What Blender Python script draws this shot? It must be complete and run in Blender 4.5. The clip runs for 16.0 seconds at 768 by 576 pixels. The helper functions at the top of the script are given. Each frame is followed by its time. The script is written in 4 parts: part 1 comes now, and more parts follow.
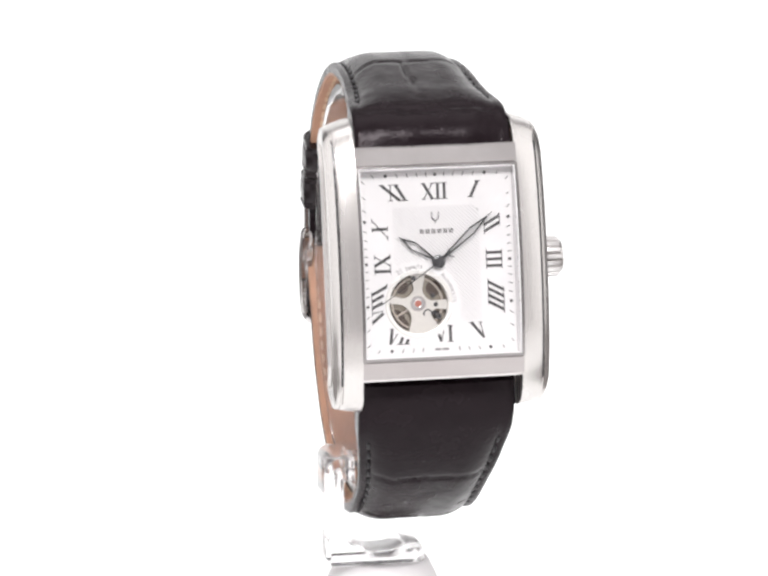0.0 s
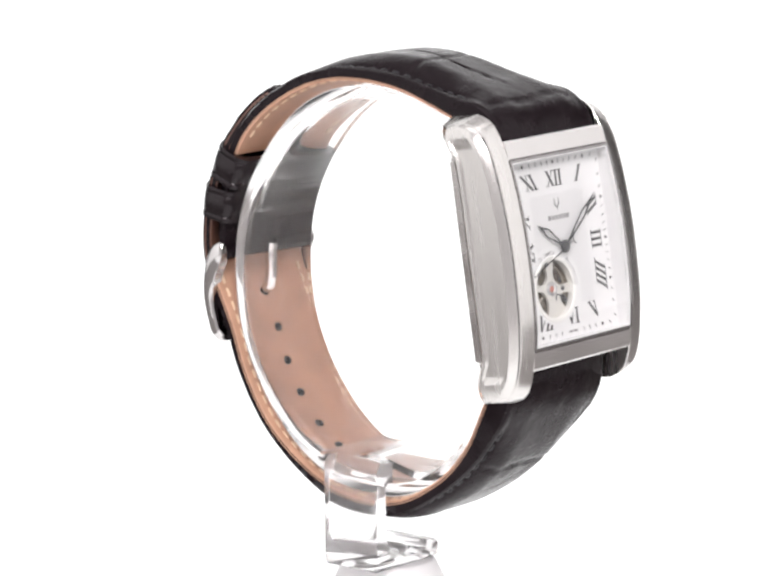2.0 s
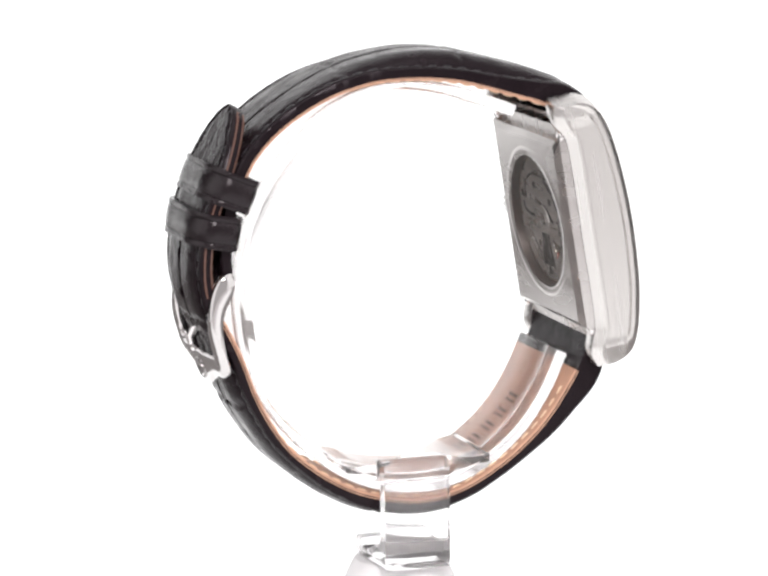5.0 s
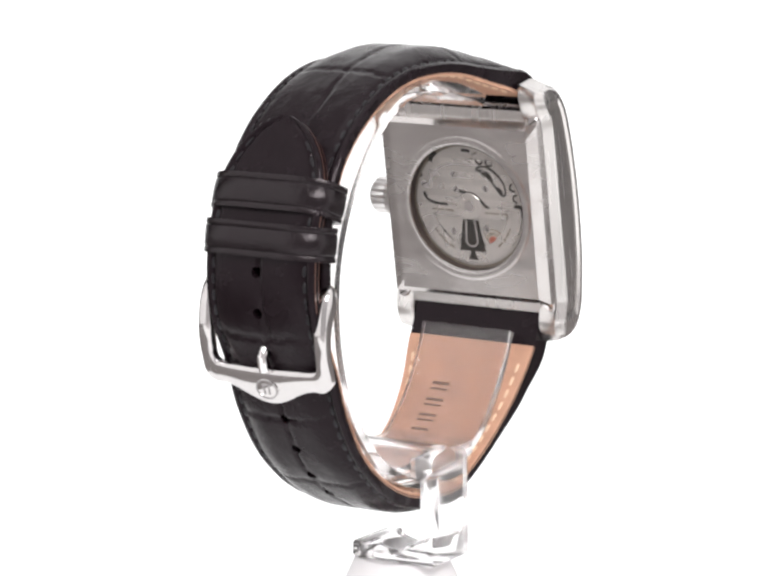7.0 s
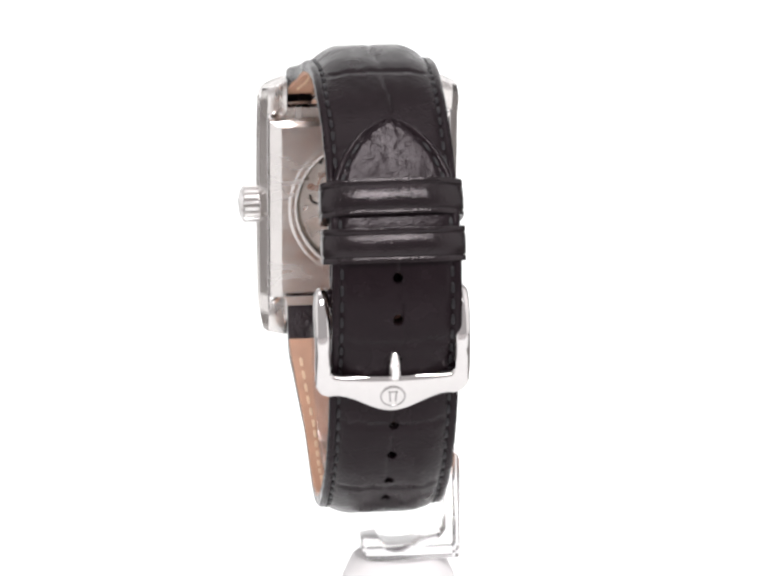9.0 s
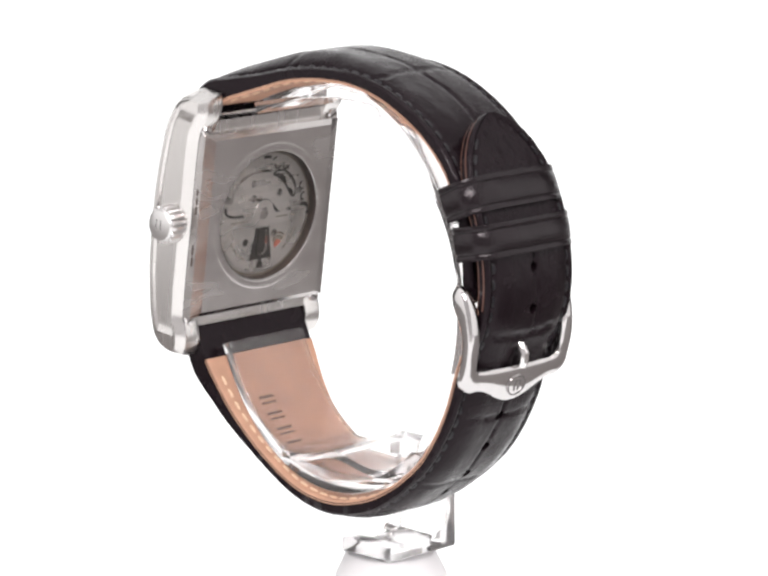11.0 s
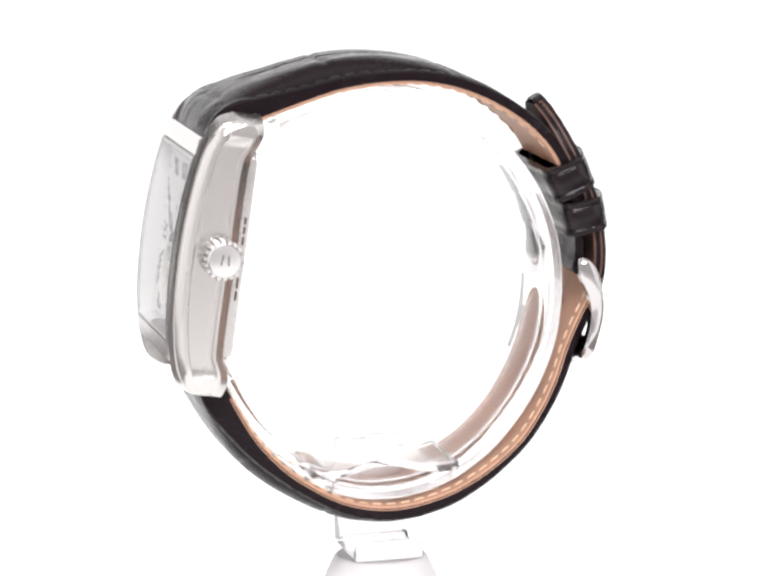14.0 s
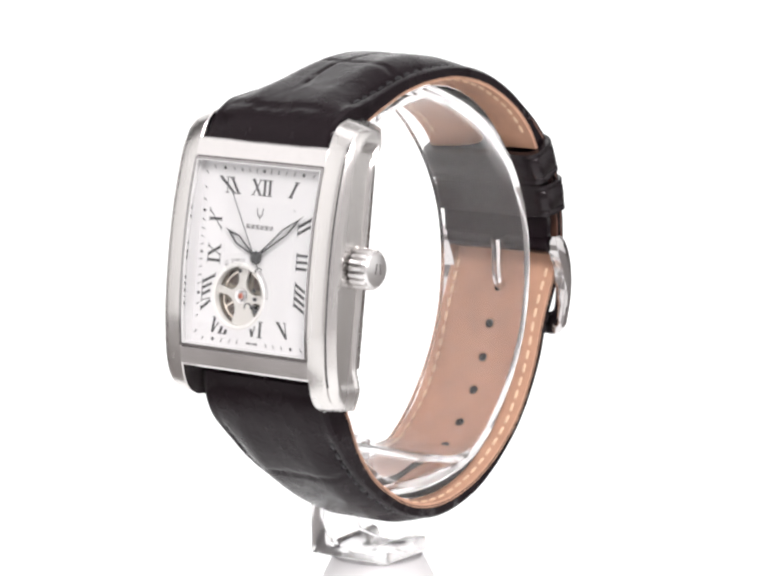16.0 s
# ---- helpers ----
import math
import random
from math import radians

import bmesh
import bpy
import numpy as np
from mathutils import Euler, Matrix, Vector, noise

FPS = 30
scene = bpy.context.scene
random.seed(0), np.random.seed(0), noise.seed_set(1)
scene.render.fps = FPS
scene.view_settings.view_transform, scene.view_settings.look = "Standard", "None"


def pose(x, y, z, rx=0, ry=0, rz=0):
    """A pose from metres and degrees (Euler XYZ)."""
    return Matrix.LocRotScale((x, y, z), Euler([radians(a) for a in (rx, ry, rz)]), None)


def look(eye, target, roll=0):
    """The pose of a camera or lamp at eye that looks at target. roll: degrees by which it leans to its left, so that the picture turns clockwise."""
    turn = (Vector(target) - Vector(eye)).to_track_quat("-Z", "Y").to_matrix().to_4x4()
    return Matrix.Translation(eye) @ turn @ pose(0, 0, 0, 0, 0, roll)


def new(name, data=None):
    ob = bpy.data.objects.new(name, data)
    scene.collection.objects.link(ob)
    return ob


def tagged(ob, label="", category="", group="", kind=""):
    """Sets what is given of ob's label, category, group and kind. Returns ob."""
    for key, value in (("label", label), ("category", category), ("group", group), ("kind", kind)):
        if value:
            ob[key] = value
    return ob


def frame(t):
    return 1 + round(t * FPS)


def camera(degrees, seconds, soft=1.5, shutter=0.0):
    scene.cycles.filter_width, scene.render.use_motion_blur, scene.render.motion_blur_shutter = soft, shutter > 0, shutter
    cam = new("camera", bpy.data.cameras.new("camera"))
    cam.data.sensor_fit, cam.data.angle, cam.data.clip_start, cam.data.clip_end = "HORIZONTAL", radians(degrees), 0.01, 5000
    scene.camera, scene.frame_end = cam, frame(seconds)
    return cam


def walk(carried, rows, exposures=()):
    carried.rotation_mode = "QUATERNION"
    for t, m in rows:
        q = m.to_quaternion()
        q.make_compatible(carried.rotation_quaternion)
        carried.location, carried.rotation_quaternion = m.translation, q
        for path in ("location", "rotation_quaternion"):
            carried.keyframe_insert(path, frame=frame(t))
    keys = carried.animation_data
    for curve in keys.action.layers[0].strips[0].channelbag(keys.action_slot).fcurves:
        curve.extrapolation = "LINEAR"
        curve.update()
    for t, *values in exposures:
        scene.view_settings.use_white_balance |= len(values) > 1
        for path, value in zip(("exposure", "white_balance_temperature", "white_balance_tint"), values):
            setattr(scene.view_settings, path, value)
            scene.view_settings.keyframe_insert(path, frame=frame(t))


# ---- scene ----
EYE = Vector((0, -0.523, 0.1572))
YAW, PITCH = radians(-0.044), radians(-10.398)
AIM = Vector((math.sin(YAW) * math.cos(PITCH), math.cos(YAW) * math.cos(PITCH), math.sin(PITCH)))
cam = camera(12.4, 16.0, soft=2.7)
walk(cam, [(0.0, look(EYE, EYE + AIM, -0.653)), (16.0, look(EYE, EYE + AIM, -0.653))])

# ---- light ----
world = bpy.data.worlds.new("studio")
scene.world = world
world.use_nodes = True
bg = world.node_tree.nodes["Background"]
bg.inputs["Color"].default_value = (0.97, 0.93, 0.935, 1)
bg.inputs["Strength"].default_value = 0.64


def area_lamp(name, eye, target, w, h, power):
    data = bpy.data.lights.new(name, "AREA")
    data.shape, data.size, data.size_y, data.energy = "RECTANGLE", w, h, power
    data.color = (1.0, 0.975, 0.975)
    ob = new(name, data)
    ob.matrix_world = look(eye, target)
    return ob


area_lamp("overhead_softbox", (0.0, -0.05, 0.62), (0, 0, 0.06), 0.46, 0.34, 0.75)
area_lamp("front_softbox", (0.06, -0.56, 0.56), (0, 0, 0.06), 0.32, 0.16, 4.6)
scene.view_settings.exposure = 0.0

# ---- materials ----


def nodes_of(name):
    m = bpy.data.materials.new(name)
    m.use_nodes = True
    nt = m.node_tree
    return m, nt, nt.nodes["Principled BSDF"]


def node(nt, kind, **inputs):
    n = nt.nodes.new(kind)
    for k, v in inputs.items():
        n.inputs[k.replace("_", " ")].default_value = v
    return n


def coords(nt, scale=(1, 1, 1)):
    tc = nt.nodes.new("ShaderNodeTexCoord")
    mp = nt.nodes.new("ShaderNodeMapping")
    mp.inputs["Scale"].default_value = scale
    nt.links.new(tc.outputs["Object"], mp.inputs["Vector"])
    return mp.outputs["Vector"]


def surface(name, color, rough, metal=0.0, grain=800.0, tone=0.12, bump=0.0, bump_scale=2000.0, stretch=(1, 1, 1),
            rough_var=0.08, spec=0.5, coat=0.0):
    """A material with colour and gloss variation at two scales and fine relief."""
    m, nt, b = nodes_of(name)
    v = coords(nt, stretch)
    n1 = node(nt, "ShaderNodeTexNoise", Scale=grain, Detail=4.0)
    n2 = node(nt, "ShaderNodeTexNoise", Scale=grain * 0.12, Detail=2.0)
    for n in (n1, n2):
        nt.links.new(v, n.inputs["Vector"])
    add = nt.nodes.new("ShaderNodeMath")
    add.operation = "ADD"
    nt.links.new(n1.outputs["Fac"], add.inputs[0])
    nt.links.new(n2.outputs["Fac"], add.inputs[1])
    ramp = nt.nodes.new("ShaderNodeMapRange")
    ramp.inputs["From Min"].default_value, ramp.inputs["From Max"].default_value = 0.6, 1.4
    ramp.inputs["To Min"].default_value, ramp.inputs["To Max"].default_value = 1 - tone, 1 + tone
    nt.links.new(add.outputs[0], ramp.inputs["Value"])
    mul = nt.nodes.new("ShaderNodeVectorMath")
    mul.operation = "SCALE"
    mul.inputs[0].default_value = color
    nt.links.new(ramp.outputs[0], mul.inputs["Scale"])
    nt.links.new(mul.outputs["Vector"], b.inputs["Base Color"])
    rr = nt.nodes.new("ShaderNodeMapRange")
    rr.inputs["From Min"].default_value, rr.inputs["From Max"].default_value = 0.3, 0.7
    rr.inputs["To Min"].default_value, rr.inputs["To Max"].default_value = max(0.01, rough - rough_var), rough + rough_var
    nt.links.new(n2.outputs["Fac"], rr.inputs["Value"])
    nt.links.new(rr.outputs[0], b.inputs["Roughness"])
    b.inputs["Metallic"].default_value = metal
    b.inputs["Specular IOR Level"].default_value = spec
    b.inputs["Coat Weight"].default_value = coat
    b.inputs["Coat Roughness"].default_value = 0.15
    if bump:
        n3 = node(nt, "ShaderNodeTexNoise", Scale=bump_scale, Detail=5.0)
        nt.links.new(v, n3.inputs["Vector"])
        bp = node(nt, "ShaderNodeBump", Strength=bump, Distance=0.0002)
        nt.links.new(n3.outputs["Fac"], bp.inputs["Height"])
        nt.links.new(bp.outputs["Normal"], b.inputs["Normal"])
    return m


def leather_material(name, color, rough, cell, bump, spec=0.4, sheen=(1, 1, 1)):
    """Grained hide: small cells and creases in relief, uneven gloss."""
    m, nt, b = nodes_of(name)
    v = coords(nt)
    vor = node(nt, "ShaderNodeTexVoronoi", Scale=cell)
    vor.feature = "DISTANCE_TO_EDGE"
    n1 = node(nt, "ShaderNodeTexNoise", Scale=260.0, Detail=5.0)
    n2 = node(nt, "ShaderNodeTexNoise", Scale=2600.0, Detail=3.0)
    for n in (vor, n1, n2):
        nt.links.new(v, n.inputs["Vector"])
    mix = nt.nodes.new("ShaderNodeMix")
    mix.data_type = "RGBA"
    mix.inputs["A"].default_value = (*[c * 0.7 for c in color], 1)
    mix.inputs["B"].default_value = (*[c * 1.3 for c in color], 1)
    nt.links.new(n1.outputs["Fac"], mix.inputs["Factor"])
    nt.links.new(mix.outputs["Result"], b.inputs["Base Color"])
    rr = nt.nodes.new("ShaderNodeMapRange")
    rr.inputs["From Min"].default_value, rr.inputs["From Max"].default_value = 0.3, 0.7
    rr.inputs["To Min"].default_value, rr.inputs["To Max"].default_value = rough - 0.1, rough + 0.12
    nt.links.new(n1.outputs["Fac"], rr.inputs["Value"])
    nt.links.new(rr.outputs[0], b.inputs["Roughness"])
    b.inputs["Specular IOR Level"].default_value = spec
    b.inputs["Specular Tint"].default_value = (*sheen, 1)
    h = nt.nodes.new("ShaderNodeMath")
    h.operation = "MULTIPLY_ADD"
    nt.links.new(n2.outputs["Fac"], h.inputs[0])
    h.inputs[1].default_value = 0.5
    nt.links.new(n1.outputs["Fac"], h.inputs[2])
    b1 = node(nt, "ShaderNodeBump", Strength=bump, Distance=0.00025)
    nt.links.new(h.outputs[0], b1.inputs["Height"])
    b2 = node(nt, "ShaderNodeBump", Strength=bump * 0.5, Distance=0.0001)
    nt.links.new(vor.outputs["Distance"], b2.inputs["Height"])
    nt.links.new(b1.outputs["Normal"], b2.inputs["Normal"])
    nt.links.new(b2.outputs["Normal"], b.inputs["Normal"])
    return m


def clear(name, rough=0.0, tint=(1, 1, 1), ior=1.49, through_share=1.0):
    m, nt, b = nodes_of(name)
    b.inputs["Base Color"].default_value = (*tint, 1)
    b.inputs["Transmission Weight"].default_value = through_share
    b.inputs["Roughness"].default_value = rough
    b.inputs["IOR"].default_value = ior
    return m


def pane_material(name):
    """Thin clear glass: it lets all through but for its gloss."""
    m, nt, b = nodes_of(name)
    out = nt.nodes["Material Output"]
    nt.nodes.remove(b)
    tr = nt.nodes.new("ShaderNodeBsdfTransparent")
    gl = nt.nodes.new("ShaderNodeBsdfGlossy")
    gl.inputs["Roughness"].default_value = 0.02
    fr = nt.nodes.new("ShaderNodeFresnel")
    fr.inputs["IOR"].default_value = 1.5
    mx = nt.nodes.new("ShaderNodeMixShader")
    nt.links.new(fr.outputs[0], mx.inputs[0])
    nt.links.new(tr.outputs[0], mx.inputs[1])
    nt.links.new(gl.outputs[0], mx.inputs[2])
    nt.links.new(mx.outputs[0], out.inputs["Surface"])
    return m


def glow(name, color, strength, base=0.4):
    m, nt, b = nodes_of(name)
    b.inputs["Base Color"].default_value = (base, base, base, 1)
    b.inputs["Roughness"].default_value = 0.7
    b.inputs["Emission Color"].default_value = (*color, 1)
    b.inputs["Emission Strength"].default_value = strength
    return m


STEEL = surface("brushed_steel", (0.65, 0.628, 0.615), 0.26, 1.0, 1500, 0.012, 0.02, 3500, (3, 0.12, 3), 0.03)
SATIN = surface("satin_steel", (0.68, 0.655, 0.65), 0.16, 1.0, 700, 0.03, 0.0, rough_var=0.03)
BUCKLE = surface("silvery_buckle_steel", (0.60, 0.58, 0.578), 0.11, 1.0, 700, 0.03, 0.0, rough_var=0.03)
POLISH = surface("polished_steel", (0.78, 0.755, 0.75), 0.09, 1.0, 500, 0.03, 0.0, rough_var=0.03)
CROWN = surface("crown_steel", (0.72, 0.705, 0.70), 0.33, 1.0, 900, 0.03, 0.0, rough_var=0.04)
# Darker steel: rim shading put into the colour; also for strips and marks.
RIMSTEEL = surface("dark_rim_steel", (0.34, 0.325, 0.325), 0.16, 1.0, 500, 0.05, 0.0, rough_var=0.03)
BACKSTEEL = surface("caseback_steel", (0.57, 0.545, 0.535), 0.24, 1.0, 1200, 0.025, 0.03, 2500, (0.6, 2, 2))
MOVEMENT = surface("movement_plate", (0.62, 0.59, 0.565), 0.33, 0.7, 1500, 0.1, 0.05, 3000)
BRIDGE = surface("pale_bridge_steel", (0.72, 0.695, 0.66), 0.36, 0.55, 1500, 0.08, 0.05, 3000)
ROTOR = surface("rotor_steel", (0.70, 0.665, 0.64), 0.28, 0.75, 1500, 0.08, 0.05, 3000, (1, 1, 5))
# Shade of the deep places, put into the colour; also the rotor's writing.
WELL = surface("depth_shade_and_marks", (0.30, 0.265, 0.22), 0.42, 0.45, 1500, 0.25)
# Recess shade put into a brown colour; also colours the engraved serial bars.
UMBER = surface("shade_and_mark_brown", (0.10, 0.075, 0.065), 0.38, 0.4, 1500, 0.1)
RECESS = surface("dark_recess", (0.03, 0.027, 0.024), 0.5, 0.0, 1500, 0.2)
BRASS = surface("gilt_balance", (0.74, 0.67, 0.59), 0.22, 1.0, 1500, 0.08)
JEWEL = surface("ruby_jewel", (0.45, 0.16, 0.12), 0.12, 0.0, 1500, 0.1)
BLACK = leather_material("black_leather", (0.0082, 0.0048, 0.0064), 0.2, 900.0, 0.5, 0.14, (1.0, 0.91, 0.955))
GLOSSY_BLACK = leather_material("polished_black_leather", (0.0078, 0.0050, 0.0063), 0.15, 700.0, 0.6, 0.32, (1.0, 0.92, 0.95))
EDGE = surface("black_thread", (0.005, 0.004, 0.006), 0.42, 0.0, 3000, 0.25, 0.3, 6000, spec=0.35)
TAN = leather_material("tan_leather", (0.51, 0.292, 0.2), 0.55, 3500.0, 0.07)
THREAD = surface("cream_thread", (0.74, 0.54, 0.38), 0.65, 0.0, 3000, 0.15, 0.3, 6000)
SHADED_TAN = leather_material("shaded_tan_leather", (0.115, 0.055, 0.04), 0.45, 3000.0, 0.2)
DARKTAN = surface("stamped_tan", (0.13, 0.06, 0.035), 0.6, 0.0, 1500, 0.2)
ACRYLIC = clear("clear_acrylic", 0.03, (0.985, 0.966, 0.964), 1.16, 0.955)
FOOT = clear("hazy_acrylic", 0.05, (0.99, 0.975, 0.98), 1.24, 0.94)
FROSTED = surface("frosted_acrylic", (0.70, 0.68, 0.69), 0.45, 0.0, 300, 0.03, 0.05, 1500)
PANE = pane_material("watch_glass")
DIAL = surface("silver_white_dial", (0.80, 0.79, 0.795), 0.42, 0.15, 1500, 0.03, 0.03, 5000)
ETCH = surface("guilloche_ridge", (0.80, 0.79, 0.795), 0.36, 0.2, 1500, 0.03)
RIDGE = surface("guilloche_engraving", (0.755, 0.745, 0.75), 0.34, 0.25, 1500, 0.04)
RIM = surface("cream_aperture_rim", (0.86, 0.845, 0.82), 0.3, 0.2, 900, 0.03)
PRINT = surface("dark_grey_print", (0.055, 0.053, 0.055), 0.45, 0.0, 2000, 0.15)
FAINT = surface("pale_grey_print", (0.22, 0.21, 0.215), 0.5, 0.0, 2000, 0.15)
HAND = surface("gunmetal_hand", (0.09, 0.09, 0.095), 0.25, 0.7, 900, 0.1)
# Paper that gives off light, so its lit white is in the material.
SHEET = glow("glowing_white_sweep", (1.0, 1.0, 1.0), 1.02, 0.3)
DARKWALL = surface("grey_unseen_wall", (0.16, 0.15, 0.15), 0.8, 0.0, 20, 0.1)
SIDE_GLOW = glow("side_glow_white", (1.0, 0.985, 0.98), 0.82, 0.4)
CARD = surface("grey_card", (0.46, 0.44, 0.44), 0.6, 0.0, 60, 0.08, 0.05, 400)
TABLE = surface("grey_table_top", (0.2, 0.185, 0.18), 0.6, 0.0, 60, 0.08, 0.05, 400)

# ---- mesh helpers; all shapes are given in millimetres ----
MM = 0.001


def mesh_of(name, verts, faces, mat, smooth=True, angle=35):
    me = bpy.data.meshes.new(name)
    me.from_pydata([Vector(v) * MM for v in verts], [], faces)
    bm = bmesh.new()
    bm.from_mesh(me)
    bmesh.ops.recalc_face_normals(bm, faces=bm.faces[:])
    bm.to_mesh(me)
    bm.free()
    me.materials.append(mat)
    if smooth:
        me.polygons.foreach_set("use_smooth", [True] * len(me.polygons))
        me.set_sharp_from_angle(angle=radians(angle))
    me.update()
    return me


def part(name, shape, mat, parent, label="", m=None, angle=35, kind="", smooth=True):
    """One mesh object under a thing or a part; shape is (verts, faces)."""
    ob = new(name, mesh_of(name, shape[0], shape[1], mat, smooth, angle))
    ob.parent = parent
    if m is not None:
        ob.matrix_basis = m
    if label or kind:
        tagged(ob, label, kind=kind)
    return ob


def thing(name, label, category, group="", kind=""):
    return tagged(new(name), label, category, group, kind)


def join(*shapes):
    V, F = [], []
    for v, f in shapes:
        n = len(V)
        V.extend([tuple(p) for p in v])
        F.extend([tuple(i + n for i in q) for q in f])
    return V, F


def mapped(shape, fn):
    return [fn(*p) for p in shape[0]], shape[1]


def loft(rings, closed=True, caps=True):
    """Skin over a row of rings of equal length."""
    n, V, F = len(rings[0]), [], []
    for r in rings:
        V.extend(r)
    for i in range(len(rings) - 1):
        for j in range(n if closed else n - 1):
            k = (j + 1) % n
            F.append((i * n + j, i * n + k, (i + 1) * n + k, (i + 1) * n + j))
    if caps and closed:
        F.append(tuple(range(n - 1, -1, -1)))
        F.append(tuple((len(rings) - 1) * n + j for j in range(n)))
    return V, F


def lathe(profile, steps=48, caps=True):
    """Profile of (radius, height) turned about the third axis."""
    rings = [[(r * math.cos(2 * math.pi * j / steps), r * math.sin(2 * math.pi * j / steps), h) for j in range(steps)]
             for r, h in profile]
    return loft(rings, True, caps)


def prism(outline, z0, z1, bevel=0.0):
    """A flat outline given thickness, its upper edge eased."""
    if bevel:
        cx = sum(p[0] for p in outline) / len(outline)
        cy = sum(p[1] for p in outline) / len(outline)

        def shrink(p):
            d = math.hypot(p[0] - cx, p[1] - cy) or 1
            k = max(0.0, 1 - bevel / d)
            return cx + (p[0] - cx) * k, cy + (p[1] - cy) * k
        s = 1 if z1 > z0 else -1
        rings = [[(x, y, z0) for x, y in outline], [(x, y, z1 - s * bevel) for x, y in outline],
                 [(*shrink(p), z1) for p in outline]]
    else:
        rings = [[(x, y, z0) for x, y in outline], [(x, y, z1) for x, y in outline]]
    return loft(rings)


def frame_shape(outer, inner, z0, z1):
    """A flat ring between two outlines of equal length, with thickness."""
    n = len(outer)
    V = [(x, y, z1) for x, y in outer] + [(x, y, z1) for x, y in inner] + [(x, y, z0) for x, y in outer] + [(x, y, z0) for x, y in inner]
    F = []
    for j in range(n):
        k = (j + 1) % n
        F += [(j, k, n + k, n + j), (2 * n + j, 3 * n + j, 3 * n + k, 2 * n + k), (j, 2 * n + j, 2 * n + k, k), (n + j, n + k, 3 * n + k, 3 * n + j)]
    return V, F


def rounded(x0, y0, x1, y1, r, steps=5):
    out = []
    for cx, cy, a in ((x1 - r, y1 - r, 0), (x0 + r, y1 - r, 90), (x0 + r, y0 + r, 180), (x1 - r, y0 + r, 270)):
        for i in range(steps + 1):
            t = radians(a + 90 * i / steps)
            out.append((cx + r * math.cos(t), cy + r * math.sin(t)))
    return out


def circle(cx, cy, r, n=40, a0=0.0, a1=360.0):
    full = abs(a1 - a0) >= 360
    return [(cx + r * math.cos(radians(a0 + (a1 - a0) * i / (n if full else n - 1))),
             cy + r * math.sin(radians(a0 + (a1 - a0) * i / (n if full else n - 1)))) for i in range(n)]


def sector(cx, cy, r0, r1, a0, a1, z0, z1, n=24):
    out = circle(cx, cy, r1, n, a0, a1) + circle(cx, cy, r0, n, a1, a0)
    V = [(x, y, z0) for x, y in out] + [(x, y, z1) for x, y in out]
    m, F = len(out), []
    for i in range(n - 1):
        F += [(i, i + 1, m - 2 - i, m - 1 - i), (m + i, m + i + 1, m + m - 2 - i, m + m - 1 - i)]
    for i in range(m):
        k = (i + 1) % m
        F.append((i, k, m + k, m + i))
    return V, F


def interp(x, pts):
    """Smooth curve through (x, value) pairs."""
    xs = [p[0] for p in pts]
    if x <= xs[0]:
        return pts[0][1]
    if x >= xs[-1]:
        return pts[-1][1]
    i = max(j for j in range(len(xs)) if xs[j] <= x)
    i = min(i, len(xs) - 2)

    def slope(j):
        if j == 0:
            return (pts[1][1] - pts[0][1]) / (xs[1] - xs[0])
        if j == len(xs) - 1:
            return (pts[-1][1] - pts[-2][1]) / (xs[-1] - xs[-2])
        return (pts[j + 1][1] - pts[j - 1][1]) / (xs[j + 1] - xs[j - 1])
    h = xs[i + 1] - xs[i]
    t = (x - xs[i]) / h
    return ((2 * t ** 3 - 3 * t ** 2 + 1) * pts[i][1] + (t ** 3 - 2 * t ** 2 + t) * h * slope(i)
            + (-2 * t ** 3 + 3 * t ** 2) * pts[i + 1][1] + (t ** 3 - t ** 2) * h * slope(i + 1))


class Curve2:
    """A smooth curve in the y-z plane, measured along its length."""

    def __init__(self, pts, step=0.25):
        dense = []
        P = [Vector(p) for p in pts]
        P = [P[0] * 2 - P[1]] + P + [P[-1] * 2 - P[-2]]
        for i in range(1, len(P) - 2):
            for k in range(24):
                t = k / 24
                a, b, c, d = P[i - 1], P[i], P[i + 1], P[i + 2]
                dense.append(0.5 * ((2 * b) + (c - a) * t + (2 * a - 5 * b + 4 * c - d) * t * t + (3 * b - a - 3 * c + d) * t ** 3))
        dense.append(P[-2])
        for _ in range(6):
            dense = [dense[0]] + [(dense[i - 1] + dense[i] * 2 + dense[i + 1]) / 4 for i in range(1, len(dense) - 1)] + [dense[-1]]
        self.d = [0.0]
        for a, b in zip(dense, dense[1:]):
            self.d.append(self.d[-1] + (b - a).length)
        self.p, self.length = dense, self.d[-1]

    def at(self, s):
        s = min(max(s, 0), self.length)
        i = min(int(np.searchsorted(self.d, s, side="right")) - 1, len(self.p) - 2)
        t = (s - self.d[i]) / max(1e-9, self.d[i + 1] - self.d[i])
        return self.p[i].lerp(self.p[i + 1], t)

    def tangent(self, s):
        a, b = self.at(max(0, s - 0.4)), self.at(min(self.length, s + 0.4))
        return (b - a).normalized()

    def nearest(self, y, z):
        k = min(range(len(self.p)), key=lambda i: (self.p[i] - Vector((y, z))).length)
        return self.d[k]


